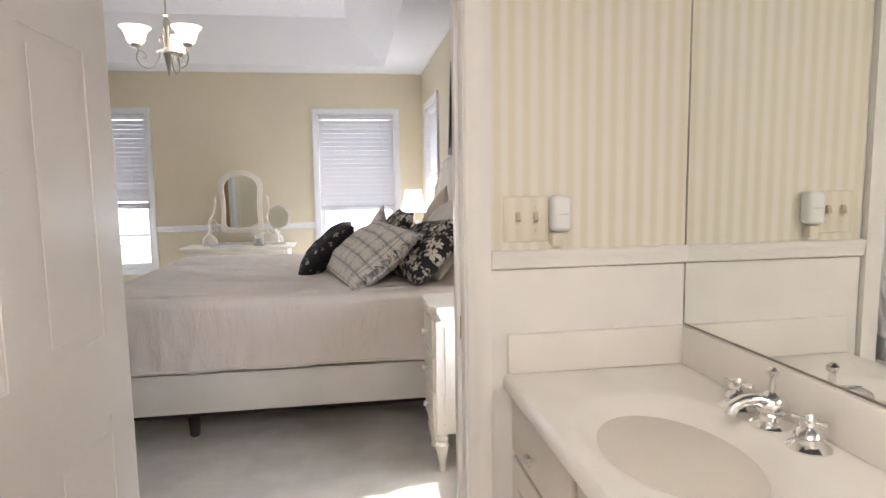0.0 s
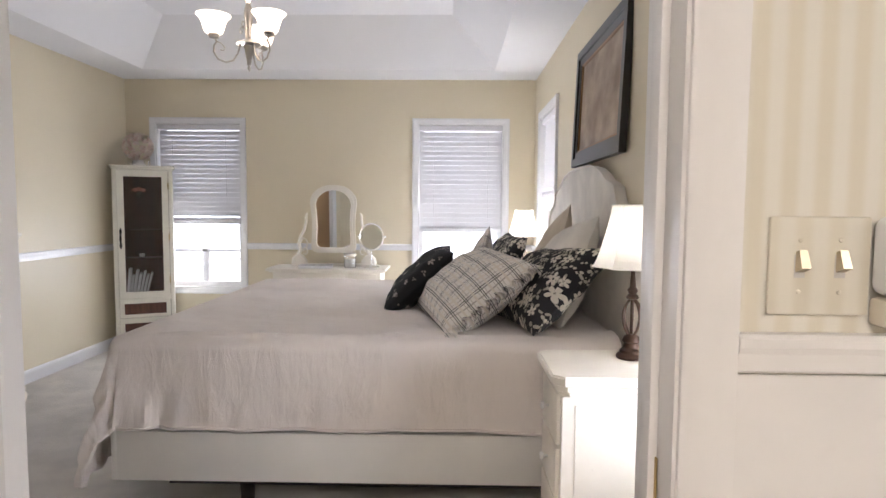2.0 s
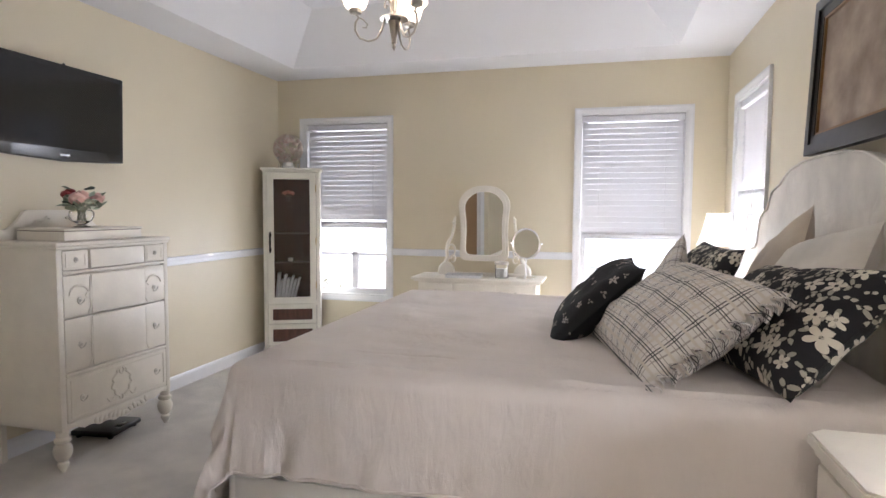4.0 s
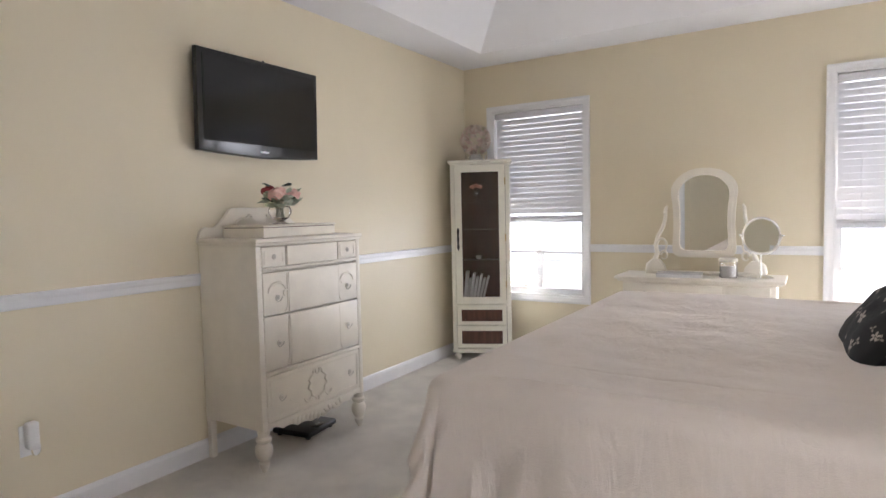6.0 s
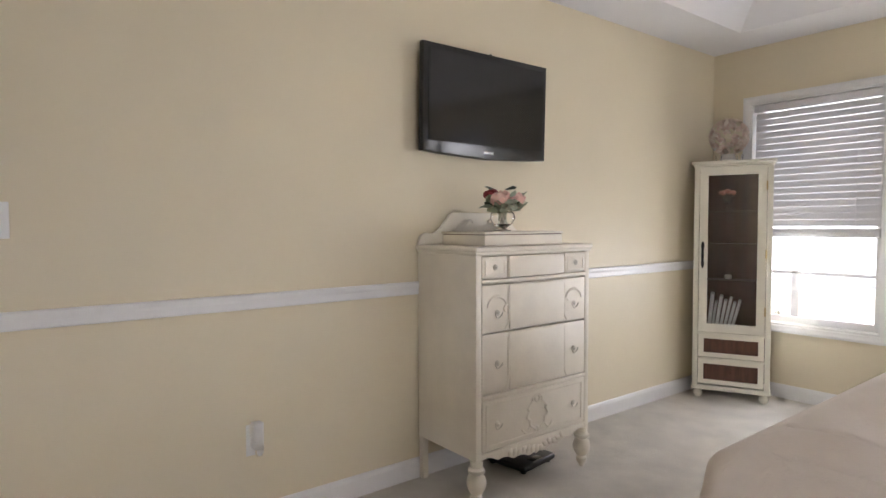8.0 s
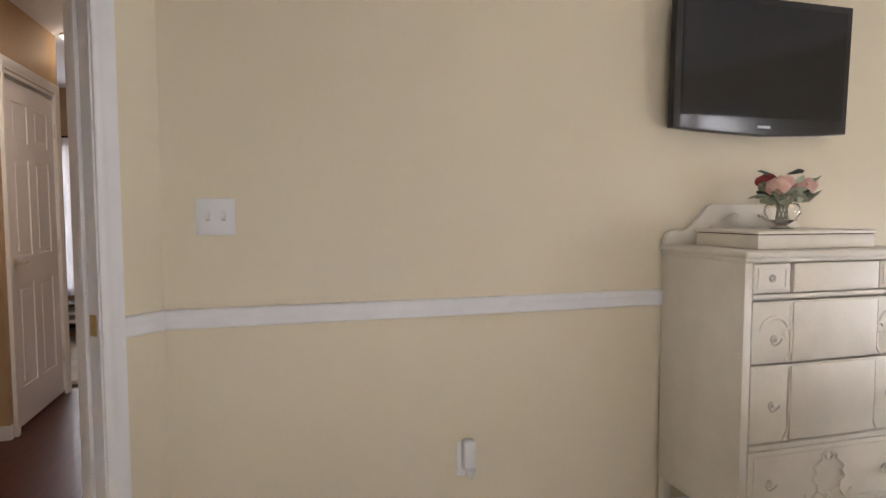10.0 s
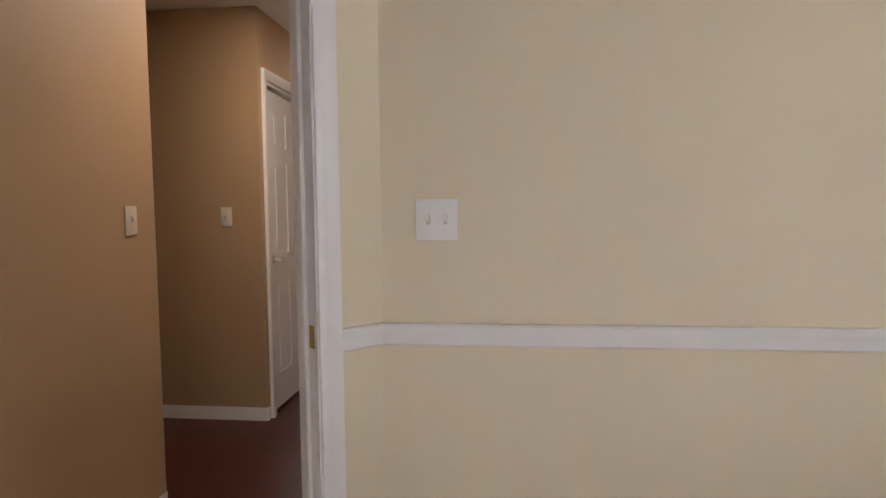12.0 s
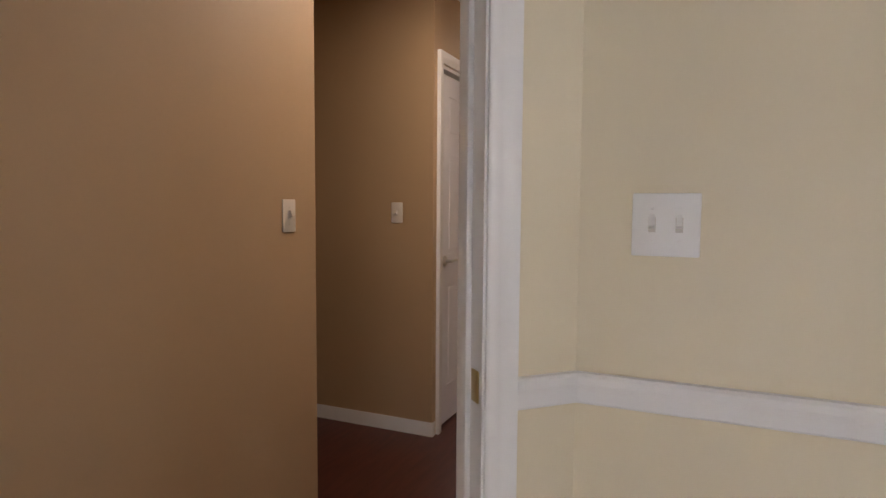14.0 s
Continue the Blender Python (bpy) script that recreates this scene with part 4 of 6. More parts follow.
def table_lamp(m):
    t = thing("table_lamp", "bronze cage-bodied table lamp with a lit cream shade", "lamp", m, "bedside lamps")
    part("base", lathe([(0.052, 0), (0.055, 0.008), (0.05, 0.016), (0.042, 0.02), (0.042, 0.03), (0.03, 0.038), (0.026, 0.055), (0.034, 0.062), (0.028, 0.078), (0.016, 0.088)], 24), M_BRONZE, t)
    for k in range(4):
        a = math.pi / 2 * k + 0.4
        pts = []
        for i in range(11):
            s = i / 10
            r = 0.014 + 0.030 * math.sin(math.pi * min(1, s * 1.02)) ** 0.7 * (0.75 + 0.35 * s)
            pts.append((r * math.cos(a), r * math.sin(a), 0.085 + 0.125 * s))
        part("cage_bar", tube(pts, 0.0048, 7), M_BRONZE, t)
    part("stem", lathe([(0.006, 0.085), (0.007, 0.21), (0.022, 0.215), (0.024, 0.222), (0.014, 0.232), (0.02, 0.245), (0.012, 0.256), (0.008, 0.30), (0.008, 0.345)], 16), M_BRONZE, t)
    sh = [(0.152, 0.330), (0.138, 0.356), (0.122, 0.400), (0.105, 0.455), (0.090, 0.515), (0.084, 0.545)]
    rows = [(r, z) for r, z in sh]
    s = part("shade", lathe(rows, 8, closed_ends=False), M_SHADE, t, "cream fabric bell shade", smooth=False)
    s.modifiers.new("thick", "SOLIDIFY").thickness = 0.002
    for r, z in (sh[0], sh[-1]):
        pts = [(r * math.cos(2 * math.pi * i / 8), r * math.sin(2 * math.pi * i / 8), z) for i in range(9)]
        part("shade_trim", tube(pts, 0.004, 6), M_SHADE, s)
    part("harp", tube([(-0.084, 0, 0.542), (0.0, 0, 0.546), (0.084, 0, 0.542)], 0.002, 6), M_BRONZE, t)
    return t


lamp = table_lamp(T(0.783, 2.665, 0.768) @ Matrix.Diagonal((0.90, 0.90, 0.95, 1)))
copy_thing(lamp, T(0.715, 5.235, 0.768) @ Matrix.Diagonal((0.90, 0.90, 0.95, 1)))
bulb("lamp_bulb", (0.783, 2.665, 0.768 + 0.42), 0.42, (1.0, 0.94, 0.85), 0.025)
bulb("lamp_bulb", (0.715, 5.235, 0.768 + 0.42), 0.42, (1.0, 0.94, 0.85), 0.025)
cord = part("lamp_cord", tube([(0.815, 2.645, 0.775), (0.85, 2.62, 0.774), (0.875, 2.58, 0.785), (0.888, 2.54, 0.80), (0.890, 2.50, 0.79), (0.90, 2.47, 0.74), (0.905, 2.445, 0.5), (0.905, 2.44, 0.01)], 0.003, 6), M_CORD)
tagged(cord, "pale lamp cord trailing behind the nightstand", "cord")

# ---------------------------------------------------------------- picture over the bed
pic = thing("picture", "dark-framed brown still-life painting above the headboard", "picture", pose(0.918, 3.715, 1.845, -2.2, 0, -90))
w, h = 0.505, 0.33
def rect(a, b): return [(-a, -b), (a, -b), (a, b), (-a, b)]
part("outer_frame", moulding(rect(w, h), rect(w - 0.045, h - 0.045), -0.034, 0.0), M_FRAME, pic)
part("inner_frame", moulding(rect(w - 0.042, h - 0.042), rect(w - 0.082, h - 0.082), -0.024, -0.002), M_FRAME, pic)
part("gilt_lip", moulding(rect(w - 0.080, h - 0.080), rect(w - 0.092, h - 0.092), -0.020, -0.002), M_GILT, pic)
part("canvas", box(-w + 0.09, w - 0.09, -0.010, -0.004, -h + 0.09, h - 0.09), M_PAINTING, pic, "muted brown painted canvas")

# ---------------------------------------------------------------- chandelier
ch = thing("chandelier", "brushed nickel three-light chandelier with lit frosted bell shades", "chandelier", T(-0.90, 3.80, 0.32) @ Matrix.Diagonal((0.92, 0.92, 0.835, 1.0)))
part("canopy", lathe([(0.065, 2.946), (0.064, 2.931), (0.045, 2.913), (0.012, 2.904)], 24), M_NICKEL, ch)
part("rod", tube([(0, 0, 2.91), (0, 0, 2.42)], 0.006, 8), M_NICKEL, ch)
part("body", lathe([(0.010, 2.43), (0.020, 2.415), (0.012, 2.40), (0.022, 2.37), (0.026, 2.33), (0.016, 2.23), (0.012, 2.19), (0.03, 2.175), (0.066, 2.160), (0.07, 2.150), (0.03, 2.143), (0.024, 2.12), (0.012, 2.04), (0.014, 2.03), (0.006, 2.02), (0.010, 2.005), (0.0, 1.985)], 24, closed_ends=False), M_NICKEL, ch)
for k in range(3):
    a = radians(84 + 120 * k)
    c, s = math.cos(a), math.sin(a)
    prof = [(0.045, 2.15), (0.06, 2.09), (0.085, 2.045), (0.125, 2.03), (0.165, 2.045), (0.187, 2.085), (0.185, 2.125), (0.170, 2.150), (0.185, 2.175)]
    arm = part("arm", tube([(r * c, r * s, z) for r, z in prof], 0.0052, 8), M_NICKEL, ch)
    curl = [(0.165, 2.150), (0.145, 2.140), (0.128, 2.118), (0.135, 2.10), (0.152, 2.102)]
    part("scroll", tube([(r * c, r * s, z) for r, z in curl], 0.0035, 6), M_NICKEL, arm)
    sc = [(0.022, 2.18), (0.03, 2.24), (0.05, 2.275), (0.075, 2.27), (0.085, 2.245), (0.07, 2.23), (0.058, 2.245)]
    a2 = a + radians(60)
    part("scroll", tube([(r * math.cos(a2), r * math.sin(a2), z) for r, z in sc], 0.004, 6), M_NICKEL, ch)
    part("socket", lathe([(0.010, 2.165), (0.028, 2.172), (0.030, 2.195), (0.024, 2.20)], 16, m=T(0.185 * c, 0.185 * s, 0)), M_NICKEL, arm)
    bell = [(0.028, 2.192), (0.045, 2.20), (0.056, 2.225), (0.062, 2.255), (0.072, 2.282), (0.090, 2.300), (0.094, 2.306), (0.088, 2.304), (0.068, 2.283), (0.057, 2.255), (0.050, 2.225), (0.040, 2.206)]
    part("glass_shade", lathe(bell, 24, m=T(0.185 * c, 0.185 * s, 0)), M_GLOW, arm, "frosted white glass bell shade, lit")
    bulb("chandelier_bulb", (-0.90 + 0.170 * c, 3.80 + 0.170 * s, 2.235), 0.72, (1.0, 0.88, 0.72), 0.03)


# ---------------------------------------------------------------- chest of drawers
def dresser():
    t = thing("dresser", "worn cream antique chest of drawers with turned feet", "dresser", T(-2.862, 3.445, 0))
    D, W, Z0, Z1 = 0.415, 0.735, 0.20, 1.085
    bm = bmesh.new()
    bx(bm, 0, D, 0, 0.02, Z0, Z1, 0.003)
    part("side_panel", bm, M_ANTIQUE, t)
    part("side_panel", box(0, D, W - 0.02, W, Z0, Z1, 0.003), M_ANTIQUE, t)
    part("back_panel", box(0, 0.012, 0.02, W - 0.02, Z0, Z1), M_ANTIQUE, t)
    part("carcass", box(0.012, D - 0.03, 0.021, W - 0.021, Z0 + 0.02, Z1), M_ANTIQUE, t)
    for y in (0.0, W - 0.032):
        part("front_stile", box(D - 0.03, D + 0.002, y + 0.0005, y + 0.0315, Z0 - 0.01, Z1, 0.004), M_ANTIQUE, t)
    part("top", box(-0.005, D + 0.018, -0.010, W + 0.010, Z1, Z1 + 0.022, 0.007, 3), M_ANTIQUE, t)
    part("top_moulding", box(0, D + 0.010, -0.005, W + 0.005, Z1 - 0.014, Z1 + 0.001, 0.005), M_ANTIQUE, t)
    y0, y1 = 0.034, W - 0.034
    def pull(y, z, parent, ring=True):
        part("rosette", lathe([(0.0, 0), (0.013, 0), (0.012, 0.004), (0.006, 0.006), (0.0, 0.012)], 14, m=pose(D + 0.004, y, z, 0, 90, 0), closed_ends=False), M_PEWTER, parent)
        if ring:
            pts = [(D + 0.012 + 0.004 * math.sin(i), y + 0.020 * math.cos(math.pi + math.pi * i / 8), z + 0.002 + 0.024 * math.sin(math.pi + math.pi * i / 8)) for i in range(9)]
            part("pull_ring", tube(pts, 0.0028, 6), M_PEWTER, parent)
    def carve(pts, parent, r=0.006):
        part("carving", tube([(D + 0.004, y, z) for y, z in pts], [r * (0.6 + 0.4 * math.sin(math.pi * i / (len(pts) - 1))) for i in range(len(pts))], 7), M_ANTIQUE, parent)
    # three small drawers in the top row
    z0, z1 = 0.972, 1.066
    for a, b, k in ((y0, y0 + 0.145, 1), (y0 + 0.155, y1 - 0.155, 0), (y1 - 0.145, y1, 1)):
        d = part("drawer", box(D - 0.02, D + (0.003 if k else 0.008), a, b, z0, z1, 0.003), M_ANTIQUE, t)
        if k:
            part("panel_bead", moulding_x(a + 0.015, b - 0.015, z0 + 0.014, z1 - 0.014, D + 0.001, D + 0.006, 0.006), M_ANTIQUE, d)
            pull((a + b) / 2, (z0 + z1) / 2, d, False)
    part("drawer_rail", box(D - 0.025, D + 0.006, y0 - 0.003, y1 + 0.003, 0.953, 0.968, 0.003), M_ANTIQUE, t)
    rows = [(0.742, 0.945), (0.478, 0.735), (0.232, 0.452)]
    for k, (a, b) in enumerate(rows):
        d = part("drawer", box(D - 0.02, D + 0.003, y0, y1, a, b, 0.004), M_ANTIQUE, t)
        if k < 2:
            part("raised_panel", box(D, D + 0.010, y0 + 0.155, y1 - 0.155, a + 0.004, b - 0.004, 0.004), M_ANTIQUE, d)
            for yy, s in ((y0 + 0.155, 1), (y1 - 0.155, -1)):
                carve([(yy - s * 0.004, a + 0.01 + (b - a - 0.02) * i / 8 + 0.0) if i else (yy - s * 0.022, a + 0.006) for i in range(9)], d, 0.0055)
        else:
            part("panel_bead", moulding_x(y0 + 0.02, y1 - 0.02, a + 0.018, b - 0.016, D + 0.001, D + 0.007, 0.007), M_ANTIQUE, d)
            cy, cz = (y0 + y1) / 2, (a + b) / 2
            for s in (-1, 1):
                carve([(cy + s * (0.012 + 0.05 * math.sin(math.pi * i / 12) + 0.008 * math.sin(i * 2.1)), cz + 0.085 - 0.165 * i / 12) for i in range(13)], d, 0.008)
                carve([(cy + s * (0.05 + 0.05 * i / 6), cz - 0.055 - 0.022 * math.sin(math.pi * i / 6)) for i in range(7)], d, 0.006)
                carve([(cy + s * 0.016 * math.sin(i), cz + 0.05 + 0.012 * i) for i in range(4)], d, 0.007)
            carve([(cy, cz - 0.09), (cy + 0.006, cz - 0.075), (cy, cz - 0.06)], d, 0.008)
        for yy, s in ((y0 + 0.085, -1), (y1 - 0.085, 1)):
            zc = (a + b) / 2 - (0.02 if k == 0 else 0.0)
            pull(yy, zc, d)
            if k == 0:
                carve([(yy + 0.055 * math.cos(math.pi * i / 10), zc + 0.025 + 0.045 * math.sin(math.pi * i / 10)) for i in range(11)], d, 0.007)
                carve([(yy - s * 0.055 + 0.016 * math.cos(0.8 * i), zc + 0.016 + 0.016 * math.sin(0.8 * i)) for i in range(7)], d, 0.005)
    part("lower_rail", box(D - 0.025, D + 0.008, y0 - 0.003, y1 + 0.003, 0.456, 0.474, 0.004), M_ANTIQUE, t)
    # scalloped apron with carved leaves
    ap = [(0.03, 0.228)]
    for i in range(49):
        s = i / 48
        y = 0.03 + (W - 0.06) * s
        e = abs(s - 0.5) * 2
        ap.append((y, 0.150 + 0.05 * e ** 1.5 + 0.012 * abs(math.sin(s * math.pi * 7))))
    ap.append((W - 0.03, 0.228))
    part("apron", prism(ap, D - 0.022, D + 0.001, "x", bevel=0.002), M_ANTIQUE, t)
    rng = random.Random(4)
    for i in range(13):
        s = (i - 6) / 6
        part("apron_carving", lathe([(0.0, -0.016), (0.012, -0.006), (0.014, 0.004), (0.007, 0.014), (0.0, 0.02)], 8, m=pose(D + 0.002, W / 2 + s * 0.17, 0.176 + 0.022 * abs(s) + rng.uniform(-0.006, 0.006), 0, 0, 0) @ pose(0, 0, 0, rng.uniform(20, 70) * (1 if s > 0 else -1), 0, 0) @ Matrix.Diagonal((0.6, 1, 1.2, 1)), closed_ends=False), M_ANTIQUE, t)
    foot = [(0.012, 0.0), (0.013, 0.014), (0.020, 0.018), (0.025, 0.032), (0.026, 0.044), (0.018, 0.054), (0.027, 0.060), (0.038, 0.080), (0.043, 0.104), (0.038, 0.128), (0.025, 0.141), (0.036, 0.149), (0.037, 0.162), (0.026, 0.172), (0.030, 0.20)]
    for y in (0.022, W - 0.022):
        f = part("foot", lathe(foot, 18, m=T(D - 0.022, y, 0)), M_ANTIQUE, t)
    for y in (0.002, W - 0.034):
        part("rear_leg", box(0.002, 0.034, y, y + 0.032, 0, Z0 + 0.002, 0.003), M_ANTIQUE, t)
    # arched gallery at the back of the top
    g = []
    for i in range(61):
        s = -1 + 2 * i / 60
        e = abs(s)
        zz = 0.185 * (1 - e ** 2.2) if e < 0.5 else 0.055 + 0.09 * max(0, (0.78 - e) / 0.28) ** 1.6
        if e > 0.86:
            zz = 0.055 * math.sqrt(max(0.0, 1 - ((e - 0.86) / 0.14) ** 2)) + 0.004
        g.append((W / 2 + s * (W / 2 + 0.01), Z1 + 0.02 + min(zz, 0.155)))
    part("gallery", prism([(-0.01, Z1 + 0.018)] + g + [(W + 0.01, Z1 + 0.018)], 0.002, 0.022, "x", bevel=0.003), M_ANTIQUE, t)
    for s in (-1, 1):
        pts = [(0.028, W / 2 + s * (0.05 + 0.16 * i / 10), Z1 + 0.13 - 0.06 * (i / 10) ** 1.5 + 0.008 * math.sin(i * 1.7)) for i in range(11)]
        part("gallery_carving", tube(pts, [0.008 - 0.0004 * i for i in range(11)], 7), M_ANTIQUE, t)
    return t


M_PEWTER = material("dull_pewter", (0.74, 0.70, 0.62), 0.5, 0.15, vary=0.15, scale=30)


def moulding_x(a, b, z0, z1, x0, x1, w):
    """A picture-frame bead in the y-z plane, from x0 out to x1."""
    bm = bmesh.new()
    bx(bm, x0, x1, a, b, z0, z0 + w)
    bx(bm, x0, x1, a, b, z1 - w, z1)
    bx(bm, x0, x1, a, a + w, z0 + w, z1 - w)
    bx(bm, x0, x1, b - w, b, z0 + w, z1 - w)
    return bm


dresser()
tray = thing("jewellery_box", "flat cream painted wooden box on the dresser", "box", T(-2.80, 3.545, 1.107))
part("box_body", box(0, 0.30, 0, 0.50, 0, 0.048, 0.005), M_ANTIQUE, tray)
part("lid", box(-0.004, 0.304, -0.004, 0.504, 0.051, 0.062, 0.004), M_ANTIQUE, tray)
part("seam", box(0.004, 0.296, 0.004, 0.496, 0.047, 0.052), M_BROWN, tray)


def petal_ball(bm, centre, r, rng, n=16):
    """A rose: overlapping cupped petals spiralling outward."""
    c = Vector(centre)
    for i in range(n):
        a = i * 2.4
        el = 1.35 - 1.25 * i / n
        d = Vector((math.cos(a) * math.cos(el), math.sin(a) * math.cos(el), math.sin(el)))
        s = d.orthogonal().normalized()
        u = d.cross(s)
        rr = r * (0.55 + 0.5 * i / n)
        vs = []
        for p in range(3):
            row = []
            for q in range(3):
                uu, vv = (p - 1) * rr * 0.55, (q - 1) * rr * 0.5
                bend = 0.25 * rr - (uu * uu + vv * vv) / rr * 0.7
                row.append(bm.verts.new(c + d * (rr * 0.55 + bend + rng.uniform(-0.05, 0.05) * rr) + s * uu + u * vv))
            vs.append(row)
        for p in range(2):
            for q in range(2):
                bm.faces.new((vs[p][q], vs[p + 1][q], vs[p + 1][q + 1], vs[p][q + 1]))


def leaf(bm, base, tip, width):
    b, t = Vector(base), Vector(tip)
    d = t - b
    s = d.cross(Vector((0, 0, 1)))
    s = s.normalized() * width if s.length > 1e-5 else Vector((width, 0, 0))
    up = Vector((0, 0, width * 0.35))
    p = [b, b + d * 0.35 + s - up * 0.3, b + d * 0.7 + s * 0.8, t, b + d * 0.7 - s * 0.8, b + d * 0.35 - s - up * 0.3]
    m1, m2 = b + d * 0.35 + up, b + d * 0.7 + up
    v = [bm.verts.new(q) for q in p + [m1, m2]]
    for f in ((0, 1, 6), (1, 2, 7, 6), (2, 3, 7), (3, 4, 7), (4, 5, 6, 7), (5, 0, 6)):
        bm.faces.new([v[i] for i in f])


def bouquet():
    t = thing("flower_vase", "pink and red roses in a small glass vase", "flowers", T(-2.66, 3.80, 1.169) @ Matrix.Diagonal((1.35, 1.36, 1.10, 1)))
    part("vase", lathe([(0.028, 0), (0.030, 0.004), (0.012, 0.012), (0.034, 0.03), (0.045, 0.055), (0.043, 0.075), (0.035, 0.085), (0.032, 0.083), (0.040, 0.073), (0.042, 0.055), (0.031, 0.032), (0.0, 0.022)], 24, closed_ends=False), M_GLASS, t, "clear glass footed vase")
    rng = random.Random(8)
    bm = bmesh.new()
    for i in range(9):
        a = i * 0.7
        tube([(0.018 * math.cos(a), 0.018 * math.sin(a), 0.028), (0.012 * math.cos(a + 1), 0.012 * math.sin(a + 1), 0.07), (0.035 * math.cos(a), 0.05 * math.sin(a), 0.125)], 0.0022, 5, bm)
    part("stems", bm, M_LEAF, t)
    for (y, z, x, r), mt in (((-0.045, 0.135, 0.03, 0.040), M_PINK), ((0.050, 0.140, 0.025, 0.038), M_PINK), ((0.005, 0.150, 0.0, 0.036), M_PINK), ((-0.02, 0.166, -0.03, 0.026), M_RED), ((-0.048, 0.156, -0.02, 0.024), M_RED), ((0.075, 0.128, 0.0, 0.030), M_PINK)):
        bm = bmesh.new()
        petal_ball(bm, (x, y, z), r, rng)
        part("rose", bm, mt, t)
    bm = bmesh.new()
    for i in range(46):
        a = rng.uniform(0, 6.28)
        r = rng.uniform(0.055, 0.10)
        z = rng.uniform(0.095, 0.175)
        b = Vector((0.04 * math.cos(a), 0.05 * math.sin(a), z - 0.02))
        leaf(bm, b, (r * 0.75 * math.cos(a), r * 1.05 * math.sin(a), z + rng.uniform(-0.03, 0.03)), rng.uniform(0.014, 0.024))
    part("foliage", bm, M_LEAF, t)
    bm = bmesh.new()
    for a, z in ((1.3, 0.125), (1.9, 0.190), (3.6, 0.185), (-1.6, 0.115)):
        leaf(bm, (0.02 * math.cos(a), 0.03 * math.sin(a), z - 0.01), (0.06 * math.cos(a), 0.085 * math.sin(a), z + 0.01), 0.022)
    part("dark_leaves", bm, M_DARKLEAF, t)


bouquet()

scale_ = thing("bathroom_scale", "flat black bathroom scale under the dresser", "scale", pose(-2.665, 3.955, 0, 0, 0, 8))
part("platform", box(-0.15, 0.10, -0.13, 0.13, 0.014, 0.044, 0.010, 3), M_BLACK, scale_)
for x in (-0.12, 0.07):
    for y in (-0.10, 0.10):
        part("foot", lathe([(0.014, 0), (0.014, 0.016)], 10, m=T(x, y, 0)), M_BLACK, scale_)
part("display", box(0.045, 0.085, -0.04, 0.04, 0.0435, 0.0455, 0.001), M_SCREEN, scale_)

# ---------------------------------------------------------------- television
tv = thing("television", "black flat-screen television on a wall bracket", "television", pose(-2.80, 3.834, 1.783, 1.5, 0, 90))
w, h = 0.406, 0.254
bot = [(-w, -h + 0.012), (-w * 0.7, -h + 0.003), (0, -h - 0.008), (w * 0.7, -h + 0.003), (w, -h + 0.012)]
o = bot + [(w, h), (-w, h)]
part("housing", prism(o, -0.012, 0.026, "y", bevel=0.008), M_PIANO, tv)
part("back_bulge", box(-w + 0.05, w - 0.05, 0.024, 0.058, -h + 0.08, h - 0.06, 0.008), M_BLACK, tv)
part("screen", box(-w + 0.036, w - 0.036, -0.0155, -0.011, -h + 0.068, h - 0.034), M_SCREEN, tv, "dark switched-off screen")
part("screen_edge", moulding([(-w + 0.030, -h + 0.062), (w - 0.030, -h + 0.062), (w - 0.030, h - 0.028), (-w + 0.030, h - 0.028)], [(-w + 0.036, -h + 0.068), (w - 0.036, -h + 0.068), (w - 0.036, h - 0.034), (-w + 0.036, h - 0.034)], -0.0145, -0.010), M_SCREEN, tv)
part("maker_mark", box(-0.03, 0.03, -0.0135, -0.0115, -h + 0.022, -h + 0.032, 0.0005), M_PLATE, tv, "small pale maker's mark")
part("sensor_knob", lathe([(0.008, 0), (0.009, 0.006), (0.005, 0.012), (0, 0.013)], 10, m=T(0.02, 0.01, h - 0.002), closed_ends=False), M_BLACK, tv)
part("bracket", box(-0.10, 0.10, 0.057, 0.0695, -0.10, 0.10, 0.004), M_BLACK, tv)

# ---------------------------------------------------------------- corner display cabinet
cab = thing("display_cabinet", "tall narrow ivory display cabinet with a glass door", "cabinet", pose(-2.755, 5.70, 0, 0, 0, 25))
CWD, CD, CH = 0.475, 0.235, 1.625
FZ = 0.065
part("side_panel", box(0, 0.018, 0.02, CD, FZ, CH - 0.03, 0.003), M_SAGE, cab)
part("side_panel", box(CWD - 0.018, CWD, 0.02, CD, FZ, CH - 0.03, 0.003), M_SAGE, cab)
part("back_panel", box(0.018, CWD - 0.018, CD - 0.012, CD, FZ, CH - 0.03), M_BROWN, cab, "dark brown back panel")
part("lining", box(0.0185, 0.022, 0.03, CD - 0.013, 0.462, CH - 0.035), M_BROWN, cab)
part("lining", box(CWD - 0.022, CWD - 0.0185, 0.03, CD - 0.013, 0.462, CH - 0.035), M_BROWN, cab)
part("base", box(0.018, CWD - 0.018, 0.02, CD - 0.012, FZ, FZ + 0.02), M_SAGE, cab)
part("plinth_moulding", box(-0.008, CWD + 0.008, 0.008, CD, FZ - 0.008, FZ + 0.012, 0.004), M_SAGE, cab)
part("cornice", box(-0.018, CWD + 0.018, -0.012, CD + 0.004, CH - 0.022, CH, 0.008, 3), M_SAGE, cab)
part("cornice_moulding", box(-0.006, CWD + 0.006, 0.002, CD, CH - 0.036, CH - 0.020, 0.004), M_SAGE, cab)
for x in (0.0, CWD - 0.034):
    part("front_stile", box(x + 0.0005, x + 0.0335, 0.0, 0.0205, FZ + 0.012, CH - 0.036, 0.003), M_SAGE, cab)
